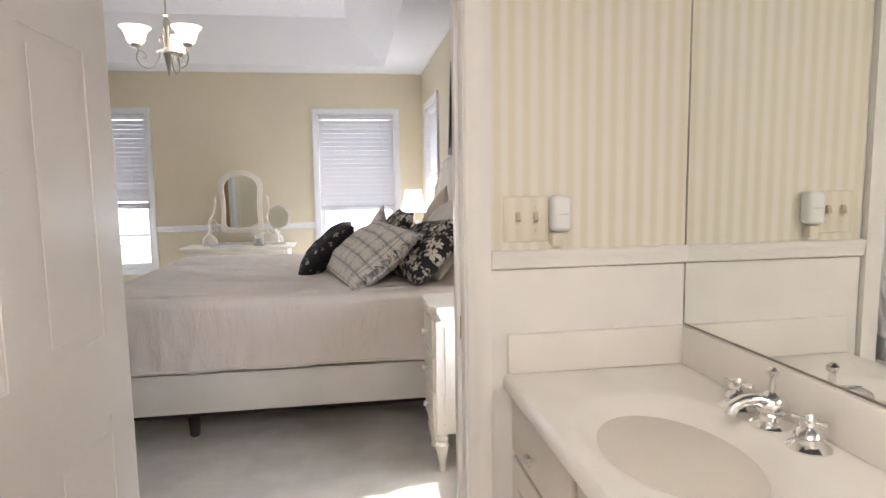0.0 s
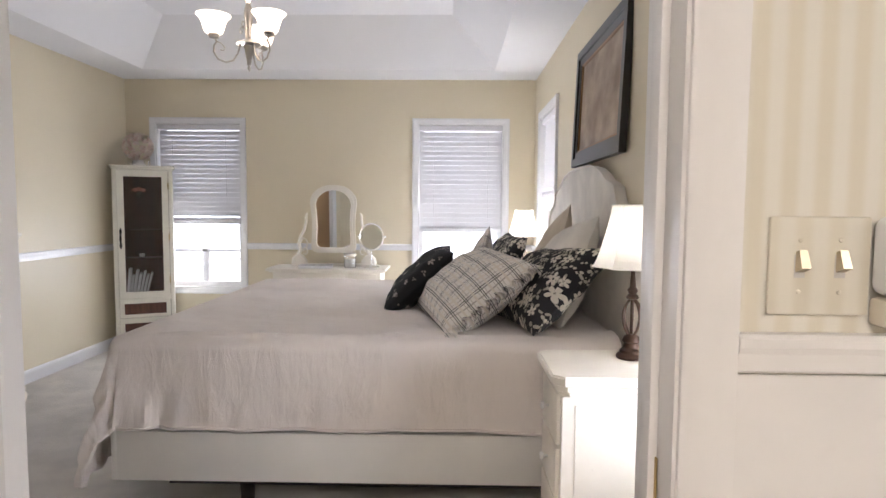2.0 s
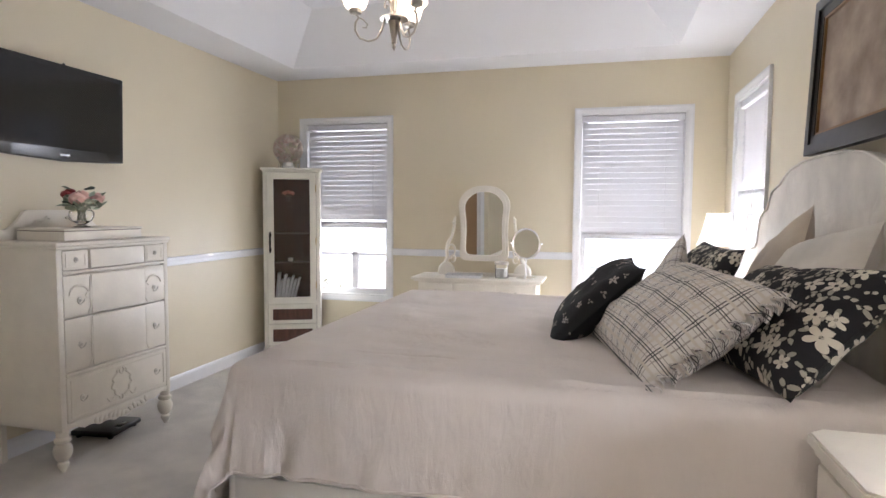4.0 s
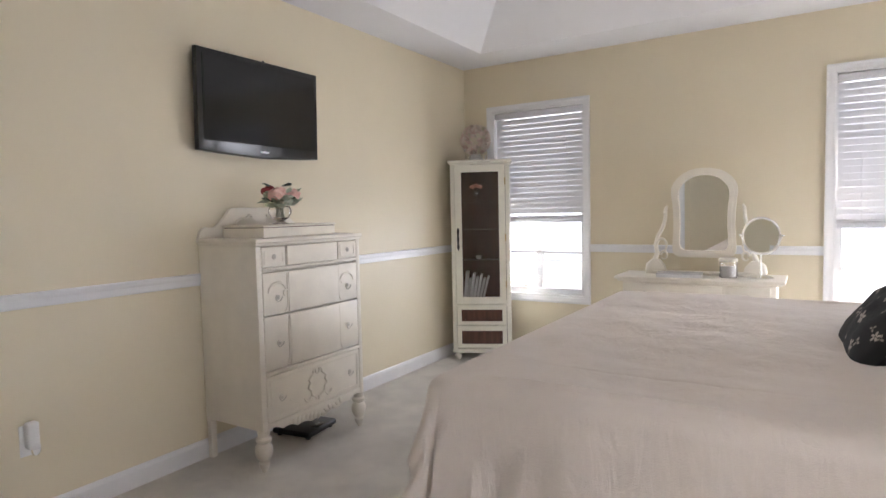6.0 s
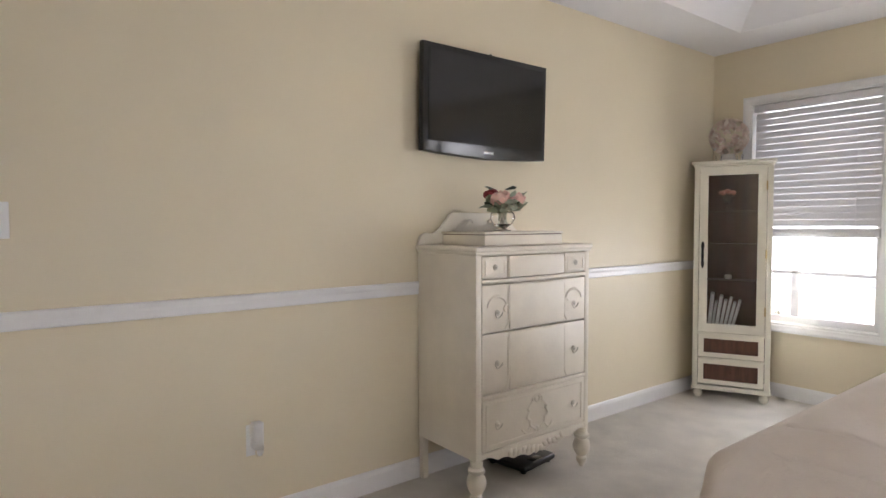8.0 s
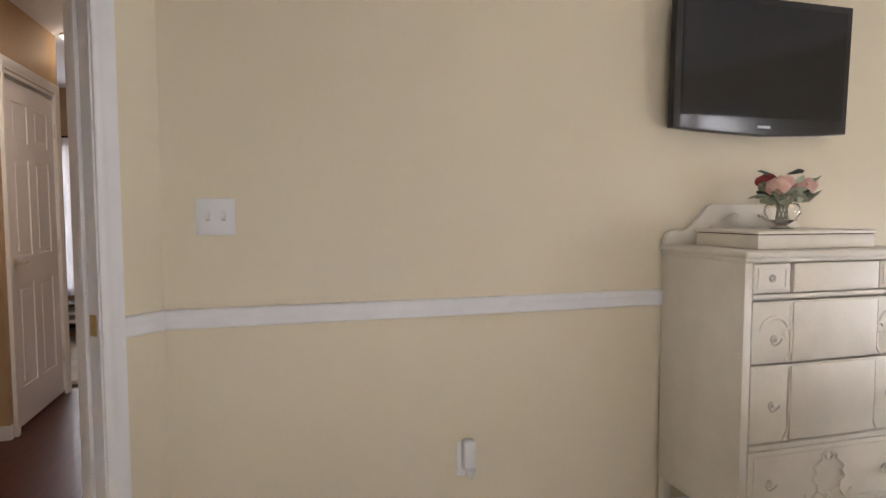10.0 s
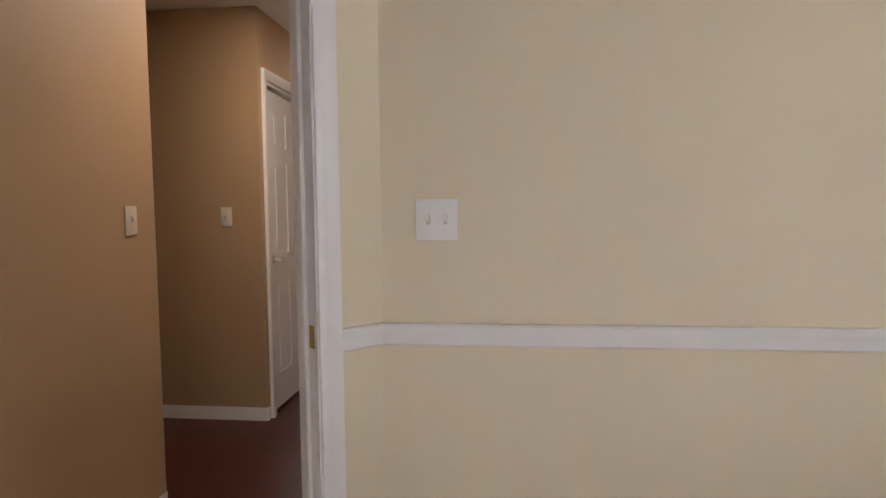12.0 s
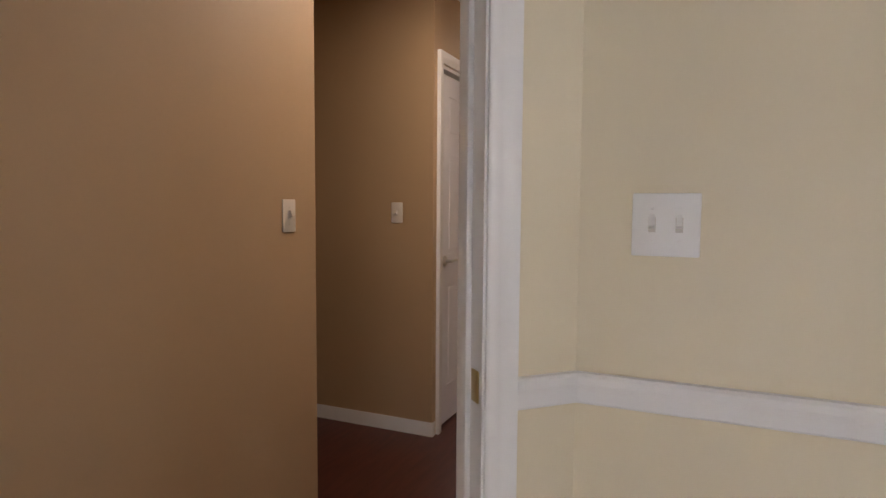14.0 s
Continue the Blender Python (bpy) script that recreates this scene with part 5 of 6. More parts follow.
for z in (FZ + 0.012, 0.270, 0.444):
    part("front_rail", box(0.034, CWD - 0.034, 0.001, 0.02, z - 0.002, z + 0.014, 0.002), M_SAGE, cab)
shelves = (0.448, 0.80, 1.05, 1.28)
for z in shelves:
    part("shelf", box(0.023, CWD - 0.023, 0.03, CD - 0.013, z + 0.006, z + 0.014), M_BROWN if z > 0.5 else M_SAGE, cab)
dr = part("glass_door", moulding([(0.036, 0.462), (CWD - 0.036, 0.462), (CWD - 0.036, CH - 0.04), (0.036, CH - 0.04)], [(0.088, 0.52), (CWD - 0.088, 0.52), (CWD - 0.088, CH - 0.098), (0.088, CH - 0.098)], -0.010, 0.010), M_SAGE, cab)
g = part("pane", box(0.086, CWD - 0.086, -0.002, 0.002, 0.518, CH - 0.096), M_GLASS, dr)
g.visible_shadow = False
hb = tube([(0.058, -0.012, 0.90), (0.058, -0.016, 0.93), (0.058, -0.030, 0.955), (0.058, -0.032, 0.99), (0.058, -0.030, 1.025), (0.058, -0.016, 1.05), (0.058, -0.012, 1.08)], [0.004, 0.011, 0.006, 0.010, 0.006, 0.011, 0.004], 8)
part("handle", hb, M_IRON, dr, "ornate black iron handle")
for z in (0.62, 1.0, 1.45):
    part("hinge", tube([(CWD - 0.036, -0.012, z - 0.03), (CWD - 0.036, -0.012, z + 0.03)], 0.005, 8), M_BRASS, dr)
for a, b in ((0.104, 0.272), (0.290, 0.446)):
    d = part("drawer", moulding([(0.037, a), (CWD - 0.037, a), (CWD - 0.037, b), (0.037, b)], [(0.072, a + 0.03), (CWD - 0.072, a + 0.03), (CWD - 0.072, b - 0.03), (0.072, b - 0.03)], -0.006, 0.014), M_SAGE, cab)
    part("brown_panel", box(0.070, CWD - 0.070, 0.002, 0.010, a + 0.028, b - 0.028), M_BROWN, d, "dark brown inset panel")
    part("knob", lathe([(0.004, 0), (0.004, 0.008), (0.009, 0.013), (0.0, 0.018)], 10, m=pose(CWD / 2, 0.003, (a + b) / 2, 90, 0, 0), closed_ends=False), M_BROWN, d)
for x in (0.035, CWD - 0.035):
    for y in (0.04, CD - 0.04):
        part("bun_foot", lathe([(0.016, 0), (0.026, 0.012), (0.030, 0.028), (0.022, 0.045), (0.018, 0.058)], 14, m=T(x, y, 0)), M_SAGE, cab)
CM = cab.matrix_world.copy()
rng = random.Random(2)
xx = 0.085
for i in range(7):
    w = rng.uniform(0.012, 0.022)
    hgt = rng.uniform(0.19, 0.26)
    b = thing("book", "thin pale paperback leaning on the cabinet shelf", "book", CM @ pose(xx, 0.06, 0.4625, 0, 5 + i * 1.5, 0), "books in the cabinet")
    part("pages", box(0.001, w - 0.001, 0.002, 0.14, 0.001, hgt - 0.002), M_PAPERWHITE, b)
    part("cover", box(0, w, 0, 0.142, 0, hgt, 0.001), M_PAPERWHITE, b)
    xx += w + 0.006
cup = thing("stemmed_glass", "small stemmed glass with coral flowers", "glass", CM @ T(0.20, 0.09, 1.294))
part("stem", lathe([(0.022, 0), (0.022, 0.003), (0.004, 0.006), (0.004, 0.04), (0.018, 0.05), (0.022, 0.09), (0.019, 0.09), (0.016, 0.053), (0.0, 0.048)], 16, closed_ends=False), M_GLASS, cup)
bm = bmesh.new()
for p in ((0, 0, 0.115), (0.026, 0.0, 0.105), (-0.024, 0.01, 0.105)):
    petal_ball(bm, p, 0.024, rng, 12)
part("flowers", bm, material("coral_petals", (0.74, 0.30, 0.22), 0.7, vary=0.15, scale=30), cup)
cup.matrix_world = cup.matrix_world @ Matrix.Diagonal((1.3, 1.3, 1.1, 1))
cand = thing("candle_holder", "small white votive candle in a glass cup", "candle", CM @ T(0.215, 0.10, 0.814))
part("cup", lathe([(0.025, 0), (0.03, 0.045), (0.027, 0.045), (0.022, 0.005), (0, 0.004)], 16, closed_ends=False), M_GLASS, cand)
part("wax", lathe([(0.02, 0.006), (0.024, 0.035), (0.0, 0.035)], 16, closed_ends=False), M_CANDLE, cand)

globe = thing("glass_globe", "glass globe of dried blush flowers on a foot", "ornament", CM @ T(0.205, 0.105, CH))
part("foot", lathe([(0.055, 0), (0.058, 0.01), (0.045, 0.02), (0.040, 0.05), (0.0, 0.052)], 20, closed_ends=False), M_CANDLE, globe)
part("globe", lathe([(0.03 + 0.0, 0.05)] + [(0.128 * math.sin(math.pi * (0.12 + 0.88 * i / 20)), 0.168 - 0.128 * math.cos(math.pi * (0.12 + 0.88 * i / 20))) for i in range(20)] + [(0.0, 0.296)], 28, closed_ends=False), M_GLASS, globe)
globe.children[-1].visible_shadow = False
bm = bmesh.new()
for i in range(26):
    a, e = i * 2.4, math.asin(-0.85 + 1.75 * i / 26)
    petal_ball(bm, (0.084 * math.cos(a) * math.cos(e), 0.084 * math.sin(a) * math.cos(e), 0.168 + 0.084 * math.sin(e)), 0.030, rng, 9)
part("dried_flowers", bm, M_BLUSH, globe)
for x in (-0.06, 0.07):
    gl = thing("votive_glass", "small clear glass votive on the cabinet top", "glass", CM @ T(0.205 + x, 0.06, CH))
    part("cup", lathe([(0.016, 0), (0.02, 0.04), (0.018, 0.04), (0.014, 0.004), (0, 0.003)], 14, closed_ends=False), M_GLASS, gl)

# ---------------------------------------------------------------- dressing table
VX0, VX1, VY0, VY1, VZ = -1.447, -0.405, 5.715, 6.125, 0.742
van = thing("dressing_table", "cream painted dressing table between the windows", "table", T(0, 0, 0))
part("tabletop", box(VX0, VX1, VY0, VY1, VZ - 0.022, VZ, 0.007, 3), M_ANTIQUE, van)
part("top_moulding", box(VX0 + 0.02, VX1 - 0.02, VY0 + 0.02, VY1, VZ - 0.036, VZ - 0.021, 0.005), M_ANTIQUE, van)
part("apron", box(VX0 + 0.05, VX1 - 0.05, VY0 + 0.05, VY1 - 0.02, 0.56, VZ - 0.035, 0.004), M_ANTIQUE, van)
for a, b in ((VX0 + 0.08, VX0 + 0.33), (VX0 + 0.36, VX1 - 0.36), (VX1 - 0.33, VX1 - 0.08)):
    d = part("drawer", box(a, b, VY0 + 0.040, VY0 + 0.052, 0.575, VZ - 0.05, 0.004), M_ANTIQUE, van)
    part("knob", lathe([(0.004, 0), (0.005, 0.01), (0.012, 0.016), (0.0, 0.024)], 12, m=pose((a + b) / 2, VY0 + 0.041, 0.635, 90, 0, 0), closed_ends=False), M_PEWTER, d)
for x in (VX0 + 0.07, VX1 - 0.07):
    for y in (VY0 + 0.07, VY1 - 0.05):
        part("leg", lathe([(0.012, 0), (0.018, 0.02), (0.015, 0.05), (0.024, 0.35), (0.03, 0.45), (0.022, 0.47), (0.032, 0.49), (0.032, 0.565)], 14, m=T(x, y, 0)), M_ANTIQUE, van)

mir = thing("dressing_mirror", "cream arched tilting mirror with carved scroll supports", "mirror", T(-0.903, 5.97, VZ) @ Matrix.Diagonal((0.96, 1.0, 0.98, 1.0)))
halfm = [(0.10, 0.122), (0.165, 0.124), (0.195, 0.138), (0.210, 0.170), (0.208, 0.24), (0.202, 0.34), (0.204, 0.44), (0.212, 0.52), (0.219, 0.57), (0.216, 0.615), (0.200, 0.652), (0.172, 0.685), (0.138, 0.712), (0.095, 0.733), (0.045, 0.744)]
mo = [(x, z) for x, z in halfm] + [(0.0, 0.746)] + [(-x, z) for x, z in reversed(halfm)] + [(0.0, 0.122)]
mi = [(x * 0.77, (z - 0.43) * 0.84 + 0.43) for x, z in mo]
mm = [(x * 0.9, (z - 0.43) * 0.93 + 0.43) for x, z in mo]
tilt = pose(0, 0, 0.42, 1.0, 0, -1.2) @ T(0, 0, -0.42)
fr = part("frame", moulding(mo, mm, -0.012, 0.016), M_ANTIQUE, mir, m=tilt)
part("inner_bead", moulding(mm, mi, -0.022, 0.012), M_ANTIQUE, mir, m=tilt)
part("glass", prism([(x * 1.02, (z - 0.43) * 1.02 + 0.43) for x, z in mi], -0.002, 0.004, "y"), M_MIRROR, mir, "clear mirror glass", m=tilt)
part("backing", prism([(x * 0.96, (z - 0.43) * 0.97 + 0.43) for x, z in mo], 0.012, 0.020, "y"), M_ANTIQUE, mir, m=tilt)
part("foot_rail", box(-0.34, 0.34, -0.035, 0.055, 0, 0.022, 0.006), M_ANTIQUE, mir)
for s in (-1, 1):
    sup = [(0.375, 0.02), (0.370, 0.06), (0.335, 0.10), (0.318, 0.15), (0.330, 0.21), (0.315, 0.27), (0.280, 0.33), (0.262, 0.40), (0.258, 0.47), (0.248, 0.49)]
    ob = part("support", tube([(s * x, 0.01, z) for x, z in sup], [0.03, 0.028, 0.02, 0.016, 0.014, 0.014, 0.013, 0.013, 0.012, 0.006], 10), M_ANTIQUE, mir)
    part("foot_block", prism([(s * 0.40, 0.0), (s * 0.25, 0.0), (s * 0.265, 0.06), (s * 0.30, 0.10), (s * 0.345, 0.11), (s * 0.385, 0.06)], -0.018, 0.038, "y", bevel=0.004), M_ANTIQUE, mir)
    part("scroll", tube([(s * (0.285 + 0.035 * math.cos(0.55 * i)), 0.0, 0.205 + 0.05 * math.sin(0.55 * i)) for i in range(10)], [0.011 - 0.0007 * i for i in range(10)], 8), M_ANTIQUE, ob)
    part("scroll", tube([(s * (0.27 + 0.022 * math.cos(0.7 * i)), 0.0, 0.135 + 0.03 * math.sin(0.7 * i)) for i in range(9)], [0.010 - 0.0007 * i for i in range(9)], 8), M_ANTIQUE, ob)
    part("pivot", lathe([(0.012, 0), (0.014, 0.01), (0.006, 0.016), (0, 0.018)], 10, m=pose(s * 0.262, 0.0, 0.44, 90, 0, 0), closed_ends=False), M_ANTIQUE, ob)

mg = thing("makeup_mirror", "round chrome magnifying mirror on a stem", "mirror", pose(-0.55, 5.88, VZ, 0, 0, -14) @ Matrix.Diagonal((1.0, 1.0, 1.04, 1.0)))
part("base", lathe([(0.075, 0), (0.076, 0.006), (0.05, 0.016), (0.012, 0.026)], 28), M_CHROME, mg)
part("stem", tube([(0, 0, 0.02), (0, 0, 0.145)], 0.006, 10), M_CHROME, mg)
part("yoke", tube([(0.118 * math.sin(a), 0, 0.265 - 0.118 * math.cos(a)) for a in [math.pi * (-0.5 + i / 18) for i in range(19)]], 0.005, 8), M_CHROME, mg)
part("rim", tube([(0.108 * math.cos(2 * math.pi * i / 40), 0, 0.265 + 0.108 * math.sin(2 * math.pi * i / 40)) for i in range(41)], 0.008, 8), M_CHROME, mg)
part("glass", lathe([(0, -0.004), (0.105, -0.004), (0.105, 0.004), (0, 0.004)], 40, m=pose(0, 0, 0.265, 86, 0, 0), closed_ends=False), M_MIRROR, mg)
for s in (-1, 1):
    part("pivot", lathe([(0.007, 0), (0.009, 0.006), (0.006, 0.016), (0, 0.018)], 10, m=pose(s * 0.116, 0, 0.265, 0, 90 * s, 0), closed_ends=False), M_CHROME, mg)
jar = thing("candle_jar", "white candle in a glass jar with a dark lid", "candle", T(-0.735, 5.85, VZ) @ Matrix.Diagonal((1.2, 1.2, 1.25, 1.0)))
part("jar", lathe([(0.040, 0), (0.044, 0.006), (0.044, 0.085), (0.041, 0.085), (0.041, 0.008), (0, 0.006)], 22, closed_ends=False), M_GLASS, jar)
part("wax", lathe([(0.039, 0.008), (0.039, 0.062), (0, 0.062)], 22, closed_ends=False), M_CANDLE, jar)
part("lid", lathe([(0.045, 0.085), (0.047, 0.088), (0.047, 0.10), (0.04, 0.104), (0, 0.104)], 22, closed_ends=False), M_PEWTER, jar)
mag = thing("magazine", "glossy magazine lying on the dressing table", "magazine", pose(-1.03, 5.815, VZ, 0, 0, 6) @ Matrix.Diagonal((1.05, 1.0, 1.8, 1.0)))
part("pages", box(-0.135, 0.135, -0.08, 0.08, 0.0, 0.012, 0.002), M_PAPERWHITE, mag)
part("cover", box(-0.137, 0.137, -0.082, 0.082, 0.0125, 0.0145), M_PHOTO, mag)

# ---------------------------------------------------------------- outlet with plug-in
ol = thing("wall_outlet", "white wall outlet with a plug-in air freshener", "outlet", pose(XT, 2.660, 0.36, 0, 0, 90))
part("plate", box(-0.036, 0.036, -0.006, 0, -0.062, 0.062, 0.003), M_PLATE, ol)
part("plug_body", box(-0.022, 0.022, -0.045, -0.005, -0.03, 0.075, 0.010, 3), M_PLATE, ol)
part("oil_bottle", lathe([(0.010, -0.04), (0.016, -0.03), (0.018, -0.005), (0.010, 0.006)], 14, m=T(0, -0.05, -0.01)), M_GLASS, ol)

# ---------------------------------------------------------------- bathroom vanity
CZ = 0.815
cv = thing("bath_vanity", "cream vanity cabinet with knobbed drawers and doors", "cabinet", T(0, 0, 0))
part("cabinet_body", box(0.565, XM - 0.001, -1.0, YP - 0.131, 0.09, CZ - 0.035, 0.003), M_VANCAB, cv)
part("toe_kick", box(0.62, XM - 0.001, -1.0, YP - 0.131, 0.004, 0.09), M_VANCAB, cv)
for k in range(4):
    y1 = YP - 0.165 - k * 0.44
    d = part("drawer_front", box(0.548, 0.566, y1 - 0.40, y1, 0.625, CZ - 0.055, 0.005), M_VANCAB, cv)
    kn = lathe([(0.006, 0), (0.005, 0.012), (0.015, 0.018), (0.015, 0.024), (0.0, 0.030)], 16, m=pose(0.549, y1 - 0.20, 0.69, 0, -90, 0), closed_ends=False)
    part("knob", kn, M_CHROME, d)
    d = part("door_front", box(0.548, 0.566, y1 - 0.40, y1, 0.115, 0.61, 0.005), M_VANCAB, cv)
    part("raised_panel", box(0.543, 0.549, y1 - 0.34, y1 - 0.06, 0.175, 0.55, 0.004), M_VANCAB, d)


def countertop():
    """One slab with a moulded oval bowl."""
    x0, x1, y0, y1 = 0.535, XM - 0.002, -1.0, YP - 0.131
    cx, cy, rx, ry = 0.757, 0.92, 0.155, 0.225
    nx, ny = 60, 150
    bm = bmesh.new()
    g = []
    for i in range(nx + 1):
        row = []
        for j in range(ny + 1):
            x = x0 + (x1 - x0) * i / nx
            y = y0 + (y1 - y0) * j / ny
            q = math.hypot((x - cx) / rx, (y - cy) / ry)
            z = CZ
            if q < 1.2:
                z -= 0.13 * (1 - (q / 1.2) ** 2) ** 1.8
            e = min(x - x0, 0.012)
            z -= 0.012 - math.sqrt(max(0.0, 0.012 ** 2 - (0.012 - e) ** 2))
            row.append(bm.verts.new((x, y, z)))
        g.append(row)
    for i in range(nx):
        for j in range(ny):
            bm.faces.new((g[i][j], g[i + 1][j], g[i + 1][j + 1], g[i][j + 1]))
    low = [[bm.verts.new((g[i][j].co.x, g[i][j].co.y, CZ - 0.036)) for j in (0, ny)] for i in (0, nx)]
    front = [bm.verts.new((x0, v.co.y, CZ - 0.036)) for v in g[0]]
    for j in range(ny):
        bm.faces.new((g[0][j], g[0][j + 1], front[j + 1], front[j]))
    return bm


ct = part("countertop", countertop(), M_COUNTER)
tagged(ct, "glossy cream cultured-marble countertop with moulded oval basin", "countertop")
part("drain", lathe([(0.0, 0), (0.020, 0), (0.022, 0.003), (0.012, 0.005), (0.0, 0.004)], 20, m=T(0.757, 0.92, CZ - 0.1295), closed_ends=False), M_CHROME, ct)
part("side_splash", box(0.545, XM - 0.004, YP - 0.150, YP - 0.1295, CZ + 0.0005, CZ + 0.103, 0.004), M_COUNTER, ct)
part("back_splash", box(XM - 0.022, XM - 0.002, -1.0, YP - 0.1505, CZ + 0.0005, CZ + 0.103, 0.004), M_COUNTER, ct)

fa = thing("basin_faucet", "chrome widespread faucet with cross handles", "faucet", T(0.966, 0.932, CZ) @ Matrix.Diagonal((1.0, 1.0, 0.80, 1.0)))
bell = [(0.036, 0), (0.038, 0.005), (0.033, 0.010), (0.024, 0.016), (0.022, 0.026), (0.026, 0.032), (0.020, 0.045), (0.009, 0.052), (0.008, 0.062)]
for y in (0.10, -0.10):
    hd = part("handle", lathe(bell, 24, m=T(0.0, y, 0)), M_CHROME, fa, "chrome cross handle")
    for k in range(4):
        a = math.pi / 2 * k + 0.5
        part("handle_arm", tube([(0, y, 0.066), (0.018 * math.cos(a), y + 0.018 * math.sin(a), 0.067), (0.03 * math.cos(a), y + 0.03 * math.sin(a), 0.067)], [0.006, 0.004, 0.007], 8), M_CHROME, hd)
    part("cap", lathe([(0.009, 0.058), (0.011, 0.070), (0.006, 0.080), (0, 0.081)], 14, m=T(0, y, 0), closed_ends=False), M_CHROME, hd)
part("spout_base", lathe([(0.036, 0), (0.038, 0.006), (0.030, 0.013), (0.020, 0.018), (0.019, 0.03), (0.030, 0.045), (0.032, 0.06), (0.022, 0.078), (0.008, 0.09), (0.006, 0.125), (0.011, 0.132), (0.012, 0.142), (0.005, 0.15), (0, 0.151)], 24, closed_ends=False), M_CHROME, fa)
part("spout", tube([(-0.005, 0, 0.060), (-0.035, 0, 0.074), (-0.062, 0, 0.072), (-0.082, 0, 0.058), (-0.088, 0, 0.040)], [0.021, 0.016, 0.014, 0.013, 0.012], 14), M_CHROME, fa)

bmr = thing("bath_mirror", "large frameless bathroom mirror above the basin", "mirror", T(0, 0, 0))
part("glass", box(XM - 0.008, XM - 0.001, -1.0, YP - 0.132, CZ + 0.1045, 2.05), M_MIRROR, bmr)
M_EDGE = material("dark_mirror_edge", (0.36, 0.32, 0.27), 0.4, 0.5, vary=0.15, scale=20)
part("edge_strip", box(XM - 0.0095, XM - 0.001, YP - 0.1345, YP - 0.1300, CZ + 0.1045, 2.05), M_EDGE, bmr, "thin dark side edge")
part("edge_strip", box(XM - 0.0095, XM - 0.001, -1.0, YP - 0.135, CZ + 0.1035, CZ + 0.1075), M_EDGE, bmr, "thin dark lower edge")
along("trim_bath_rail", [(d, 1.086 + (z - RAIL0) * 0.76) for d, z in RAIL], (BR + 0.047, YP - 0.128), (XM - 0.001, YP - 0.128), M_BATHTRIM, "cream painted chair rail")
setting("trim_wainscot", box(BR + 0.048, XM - 0.001, YP - 0.1320, YP - 0.1275, 0.01, RAIL0 + 0.207), M_BATHTRIM, "cream painted lower wall")
fresh = thing("air_freshener", "white plug-in night light beside the switch plate", "night light", pose(0.678, YP - 0.128, 1.222))
part("body", box(-0.024, 0.024, -0.046, -0.001, -0.044, 0.046, 0.013, 4), M_PLATE, fresh)
part("slot", box(-0.014, 0.014, -0.0472, -0.0455, -0.001, 0.002), M_PEWTER, fresh)
part("lower_socket", box(-0.022, 0.010, -0.030, -0.001, -0.080, -0.047, 0.006), M_BEIGEPLATE, fresh)

# ---------------------------------------------------------------- hall end: glazed door and lamp
hl = thing("hall_ceiling_light", "small lit frosted glass ceiling light", "ceiling light", T(-5.58, 0.70, H))
part("pan", lathe([(0.085, -0.012), (0.085, 0.0)], 24), M_STEEL, hl)
part("dome", lathe([(0.0, -0.05), (0.035, -0.046), (0.06, -0.034), (0.075, -0.012)], 24, closed_ends=False), M_GLOW, hl)
win5 = tagged(new("window_5"), "tall white window at the end of the hall", "window", kind="structure")
win5.matrix_world = pose(-7.5, -0.05, 0, 0, 0, 90)
part("casing", casing(1.0, 0.5, 1.85, M_TRIM), M_TRIM, win5)
pn = part("pane", box(-0.5, 0.5, 0.055, 0.061, 0.5, 1.85), M_GLASS, win5)
pn.visible_shadow = False
cu = thing("sheer_curtain", "white sheer curtain over the far window", "curtain", pose(-7.43, -0.05, 0, 0, 0, 90))
bm = bmesh.new()
rows = [[bm.verts.new((-0.6 + 1.2 * i / 80, 0.018 * math.sin(i * 0.9), z)) for i in range(81)] for z in (0.42, 1.95)]
for i in range(80):
    bm.faces.new((rows[0][i], rows[0][i + 1], rows[1][i + 1], rows[1][i]))
part("fabric", bm, M_SHEER, cu)
part("rod", tube([(-0.66, 0, 1.96), (0.66, 0, 1.96)], 0.01, 8), M_IRON, cu)
bn = thing("striped_bench", "low bench with dark slats below the far window", "bench", T(-7.25, -0.05, 0.006))
for i in range(4):
    part("slat", box(-0.16, 0.16, -0.6, 0.6, 0.12 + i * 0.075, 0.15 + i * 0.075, 0.004), M_DARKLEG if i in (0, 3) else M_PAPERWHITE, bn)
for y in (-0.55, 0.55):
    part("end_panel", box(-0.15, 0.15, y - 0.02, y + 0.02, 0, 0.40, 0.004), M_PAPERWHITE, bn)

# ---------------------------------------------------------------- outdoors, seen through the windows
# ground and deck colours are lightened to imitate overexposed daylight
M_LAWN = material("paled_yard_ground", (0.62, 0.60, 0.55), 0.95, vary=0.25, scale=0.8, bump=0.5, bump_scale=30)
M_DECK = material("paled_deck_wood", (0.50, 0.47, 0.44), 0.8, vary=0.12, scale=6)
ground = setting("ground", box(-400, 400, -400, 400, -0.65, -0.60), M_LAWN, "yard ground outside, paled to look overexposed")


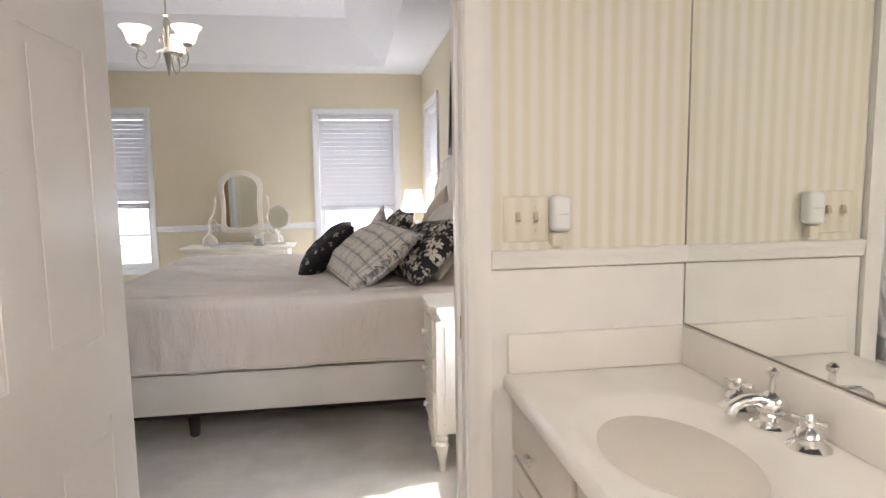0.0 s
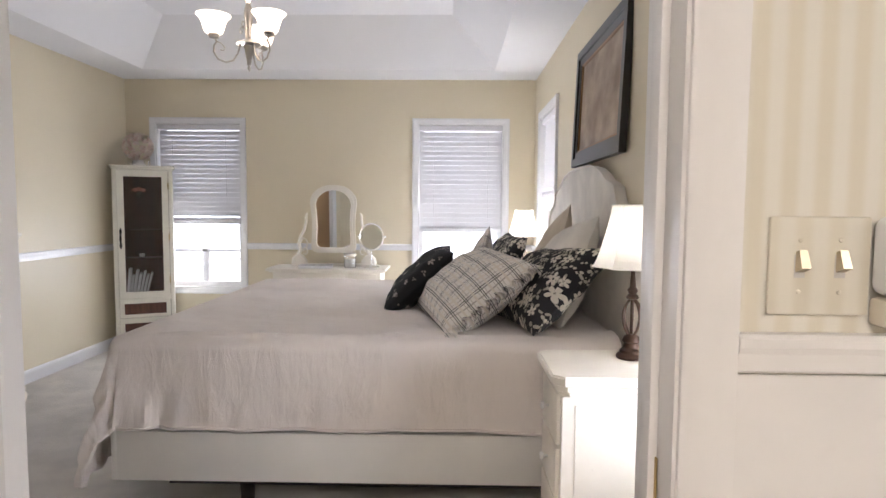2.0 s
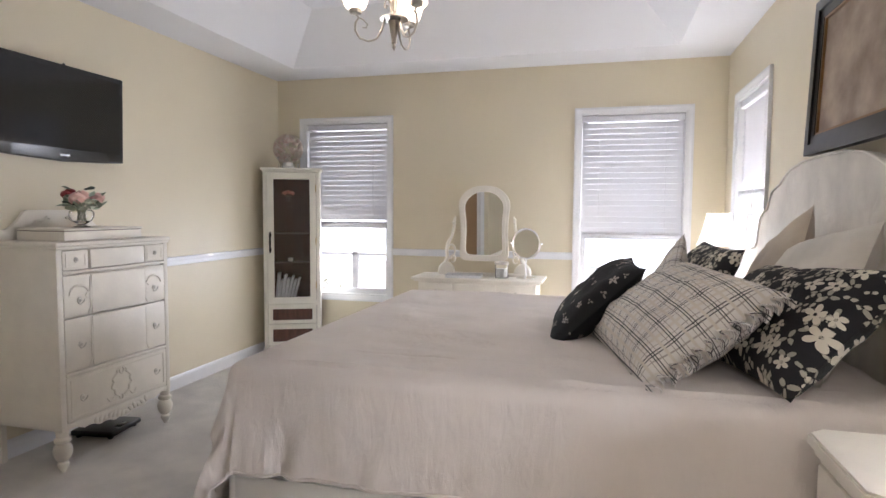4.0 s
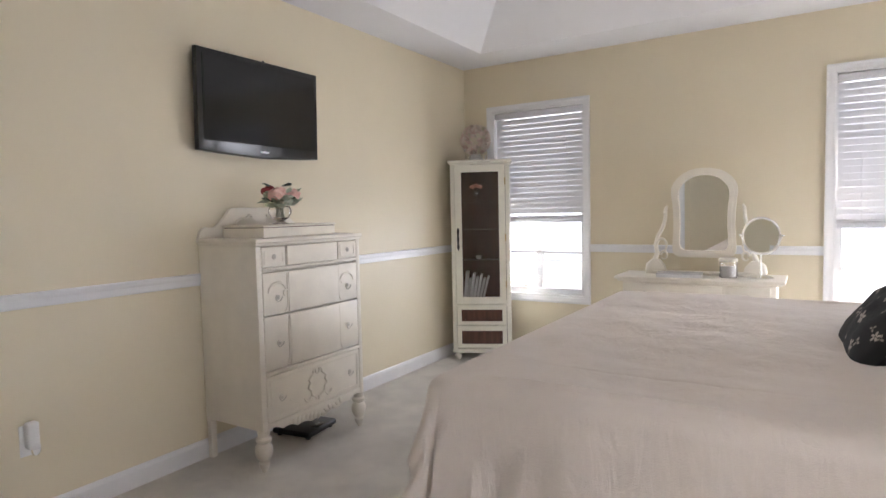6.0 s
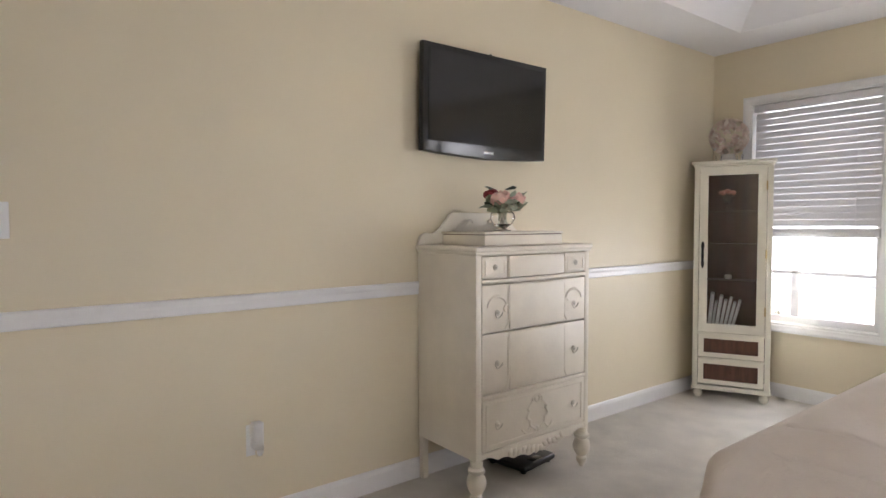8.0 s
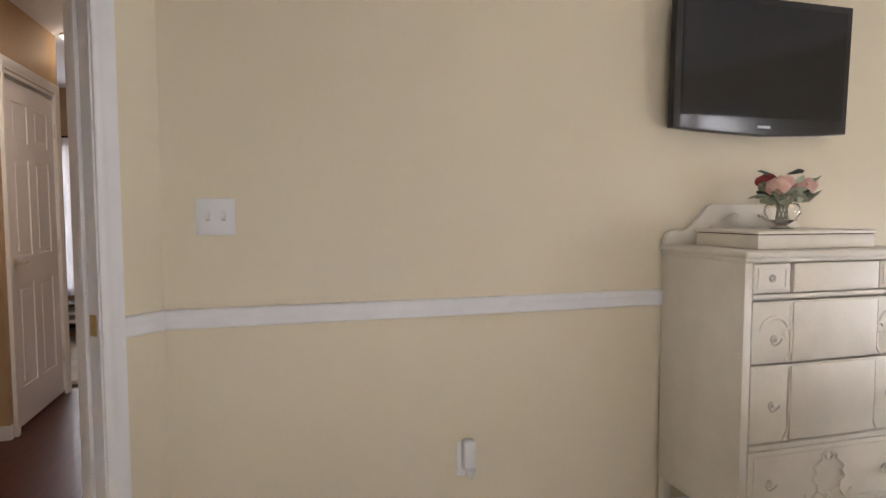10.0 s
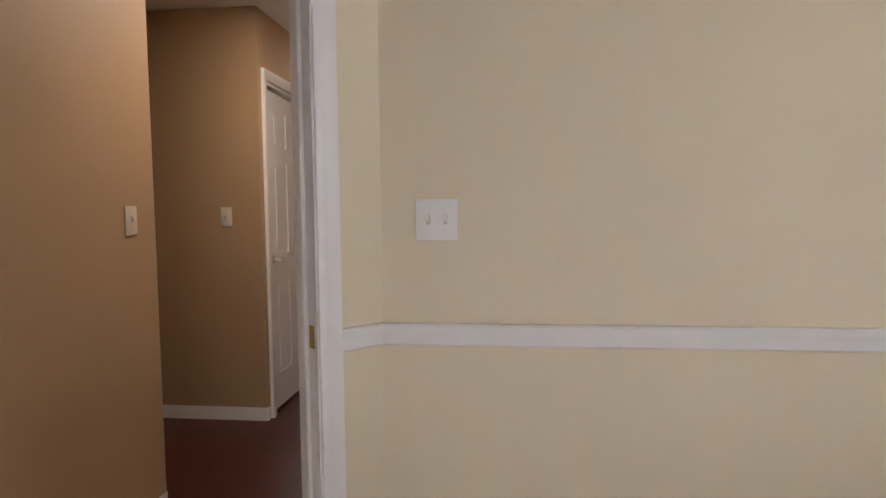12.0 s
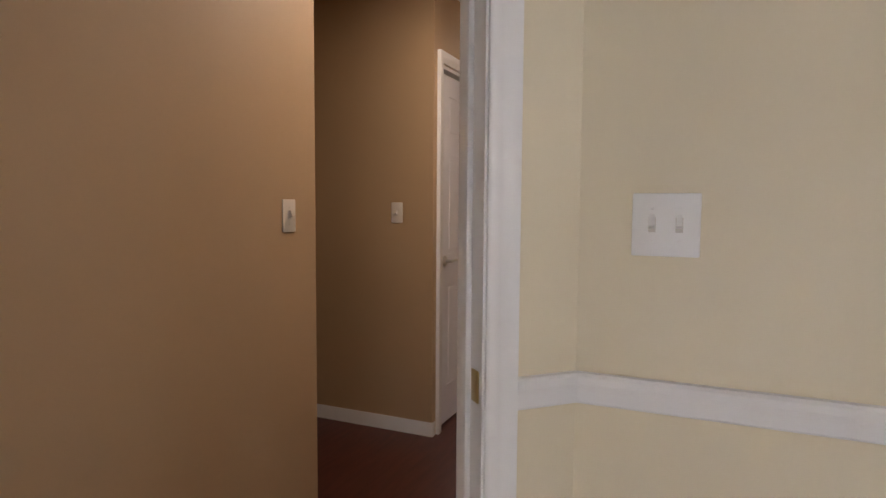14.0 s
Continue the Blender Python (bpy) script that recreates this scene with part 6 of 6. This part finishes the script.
def railing(m):
    t = thing("deck_railing", "wooden deck railing outside the window, paled as if overexposed", "railing", m)
    part("top_rail", box(-2.6, 1.5, -0.045, 0.045, 0.44, 0.48, 0.005), M_DECK, t)
    part("bottom_rail", box(-2.6, 1.5, -0.02, 0.02, -0.32, -0.28), M_DECK, t)
    for i in range(4):
        x = -2.6 + i * 1.35
        part("post", box(x - 0.045, x + 0.045, -0.045, 0.045, -0.60, 0.50, 0.005), M_DECK, t)


railing(T(-2.6, 10.2, 0.1))


def shrub(name, label, x, y, z, r, n, seed):
    rng = random.Random(seed)
    t = thing(name, label, "shrub", T(x, y, z))
    bm = bmesh.new()
    for i in range(9):
        a = rng.uniform(0, 6.28)
        tube([(0, 0, 0), (0.3 * r * math.cos(a), 0.3 * r * math.sin(a), 0.6 * r), (0.7 * r * math.cos(a), 0.7 * r * math.sin(a), rng.uniform(0.9, 1.7) * r)], [0.018, 0.012, 0.004], 5, bm)
    part("branches", bm, M_BROWN, t)
    bm = bmesh.new()
    for i in range(n):
        d = Vector((rng.gauss(0, 1), rng.gauss(0, 1), rng.gauss(0, 1))).normalized() * r * rng.uniform(0.45, 1.05)
        c = Vector((0, 0, r * 0.95)) + d
        leaf(bm, c, c + Vector((rng.uniform(-1, 1), rng.uniform(-1, 1), rng.uniform(-0.6, 0.8))) * 0.10, rng.uniform(0.014, 0.03))
    part("leaves", bm, M_SHRUB, t)


# leaf green lifted the same way, for the overexposed view
M_SHRUB = material("paled_shrub_leaf", (0.36, 0.38, 0.28), 0.6, colour2=(0.50, 0.50, 0.40), scale=3)
shrub("shrub", "leafy green shrub outside the window", -2.1, 9.4, -0.6, 0.55, 900, 5)
shrub("shrub", "leafy green shrub outside the window", -4.0, 9.0, -0.6, 0.5, 700, 6)
# self-glowing panels stand in for the overexposed daylight outdoors
M_BACKGLOW = material("glowing_backdrop_white", (0.95, 0.97, 1.0), 1.0, vary=0.02, scale=0.05, emit=0.6)
setting("backdrop_north", box(-40, 40, 22, 22.1, -0.6, 9), M_BACKGLOW, "glowing white panel standing in for bright outdoors")
setting("backdrop_east", box(22, 22.1, -40, 40, -0.6, 9), M_BACKGLOW, "glowing white panel standing in for bright outdoors")
setting("backdrop_west", box(-30.1, -30, -20, 20, -0.6, 9), M_BACKGLOW, "glowing white panel standing in for bright outdoors")
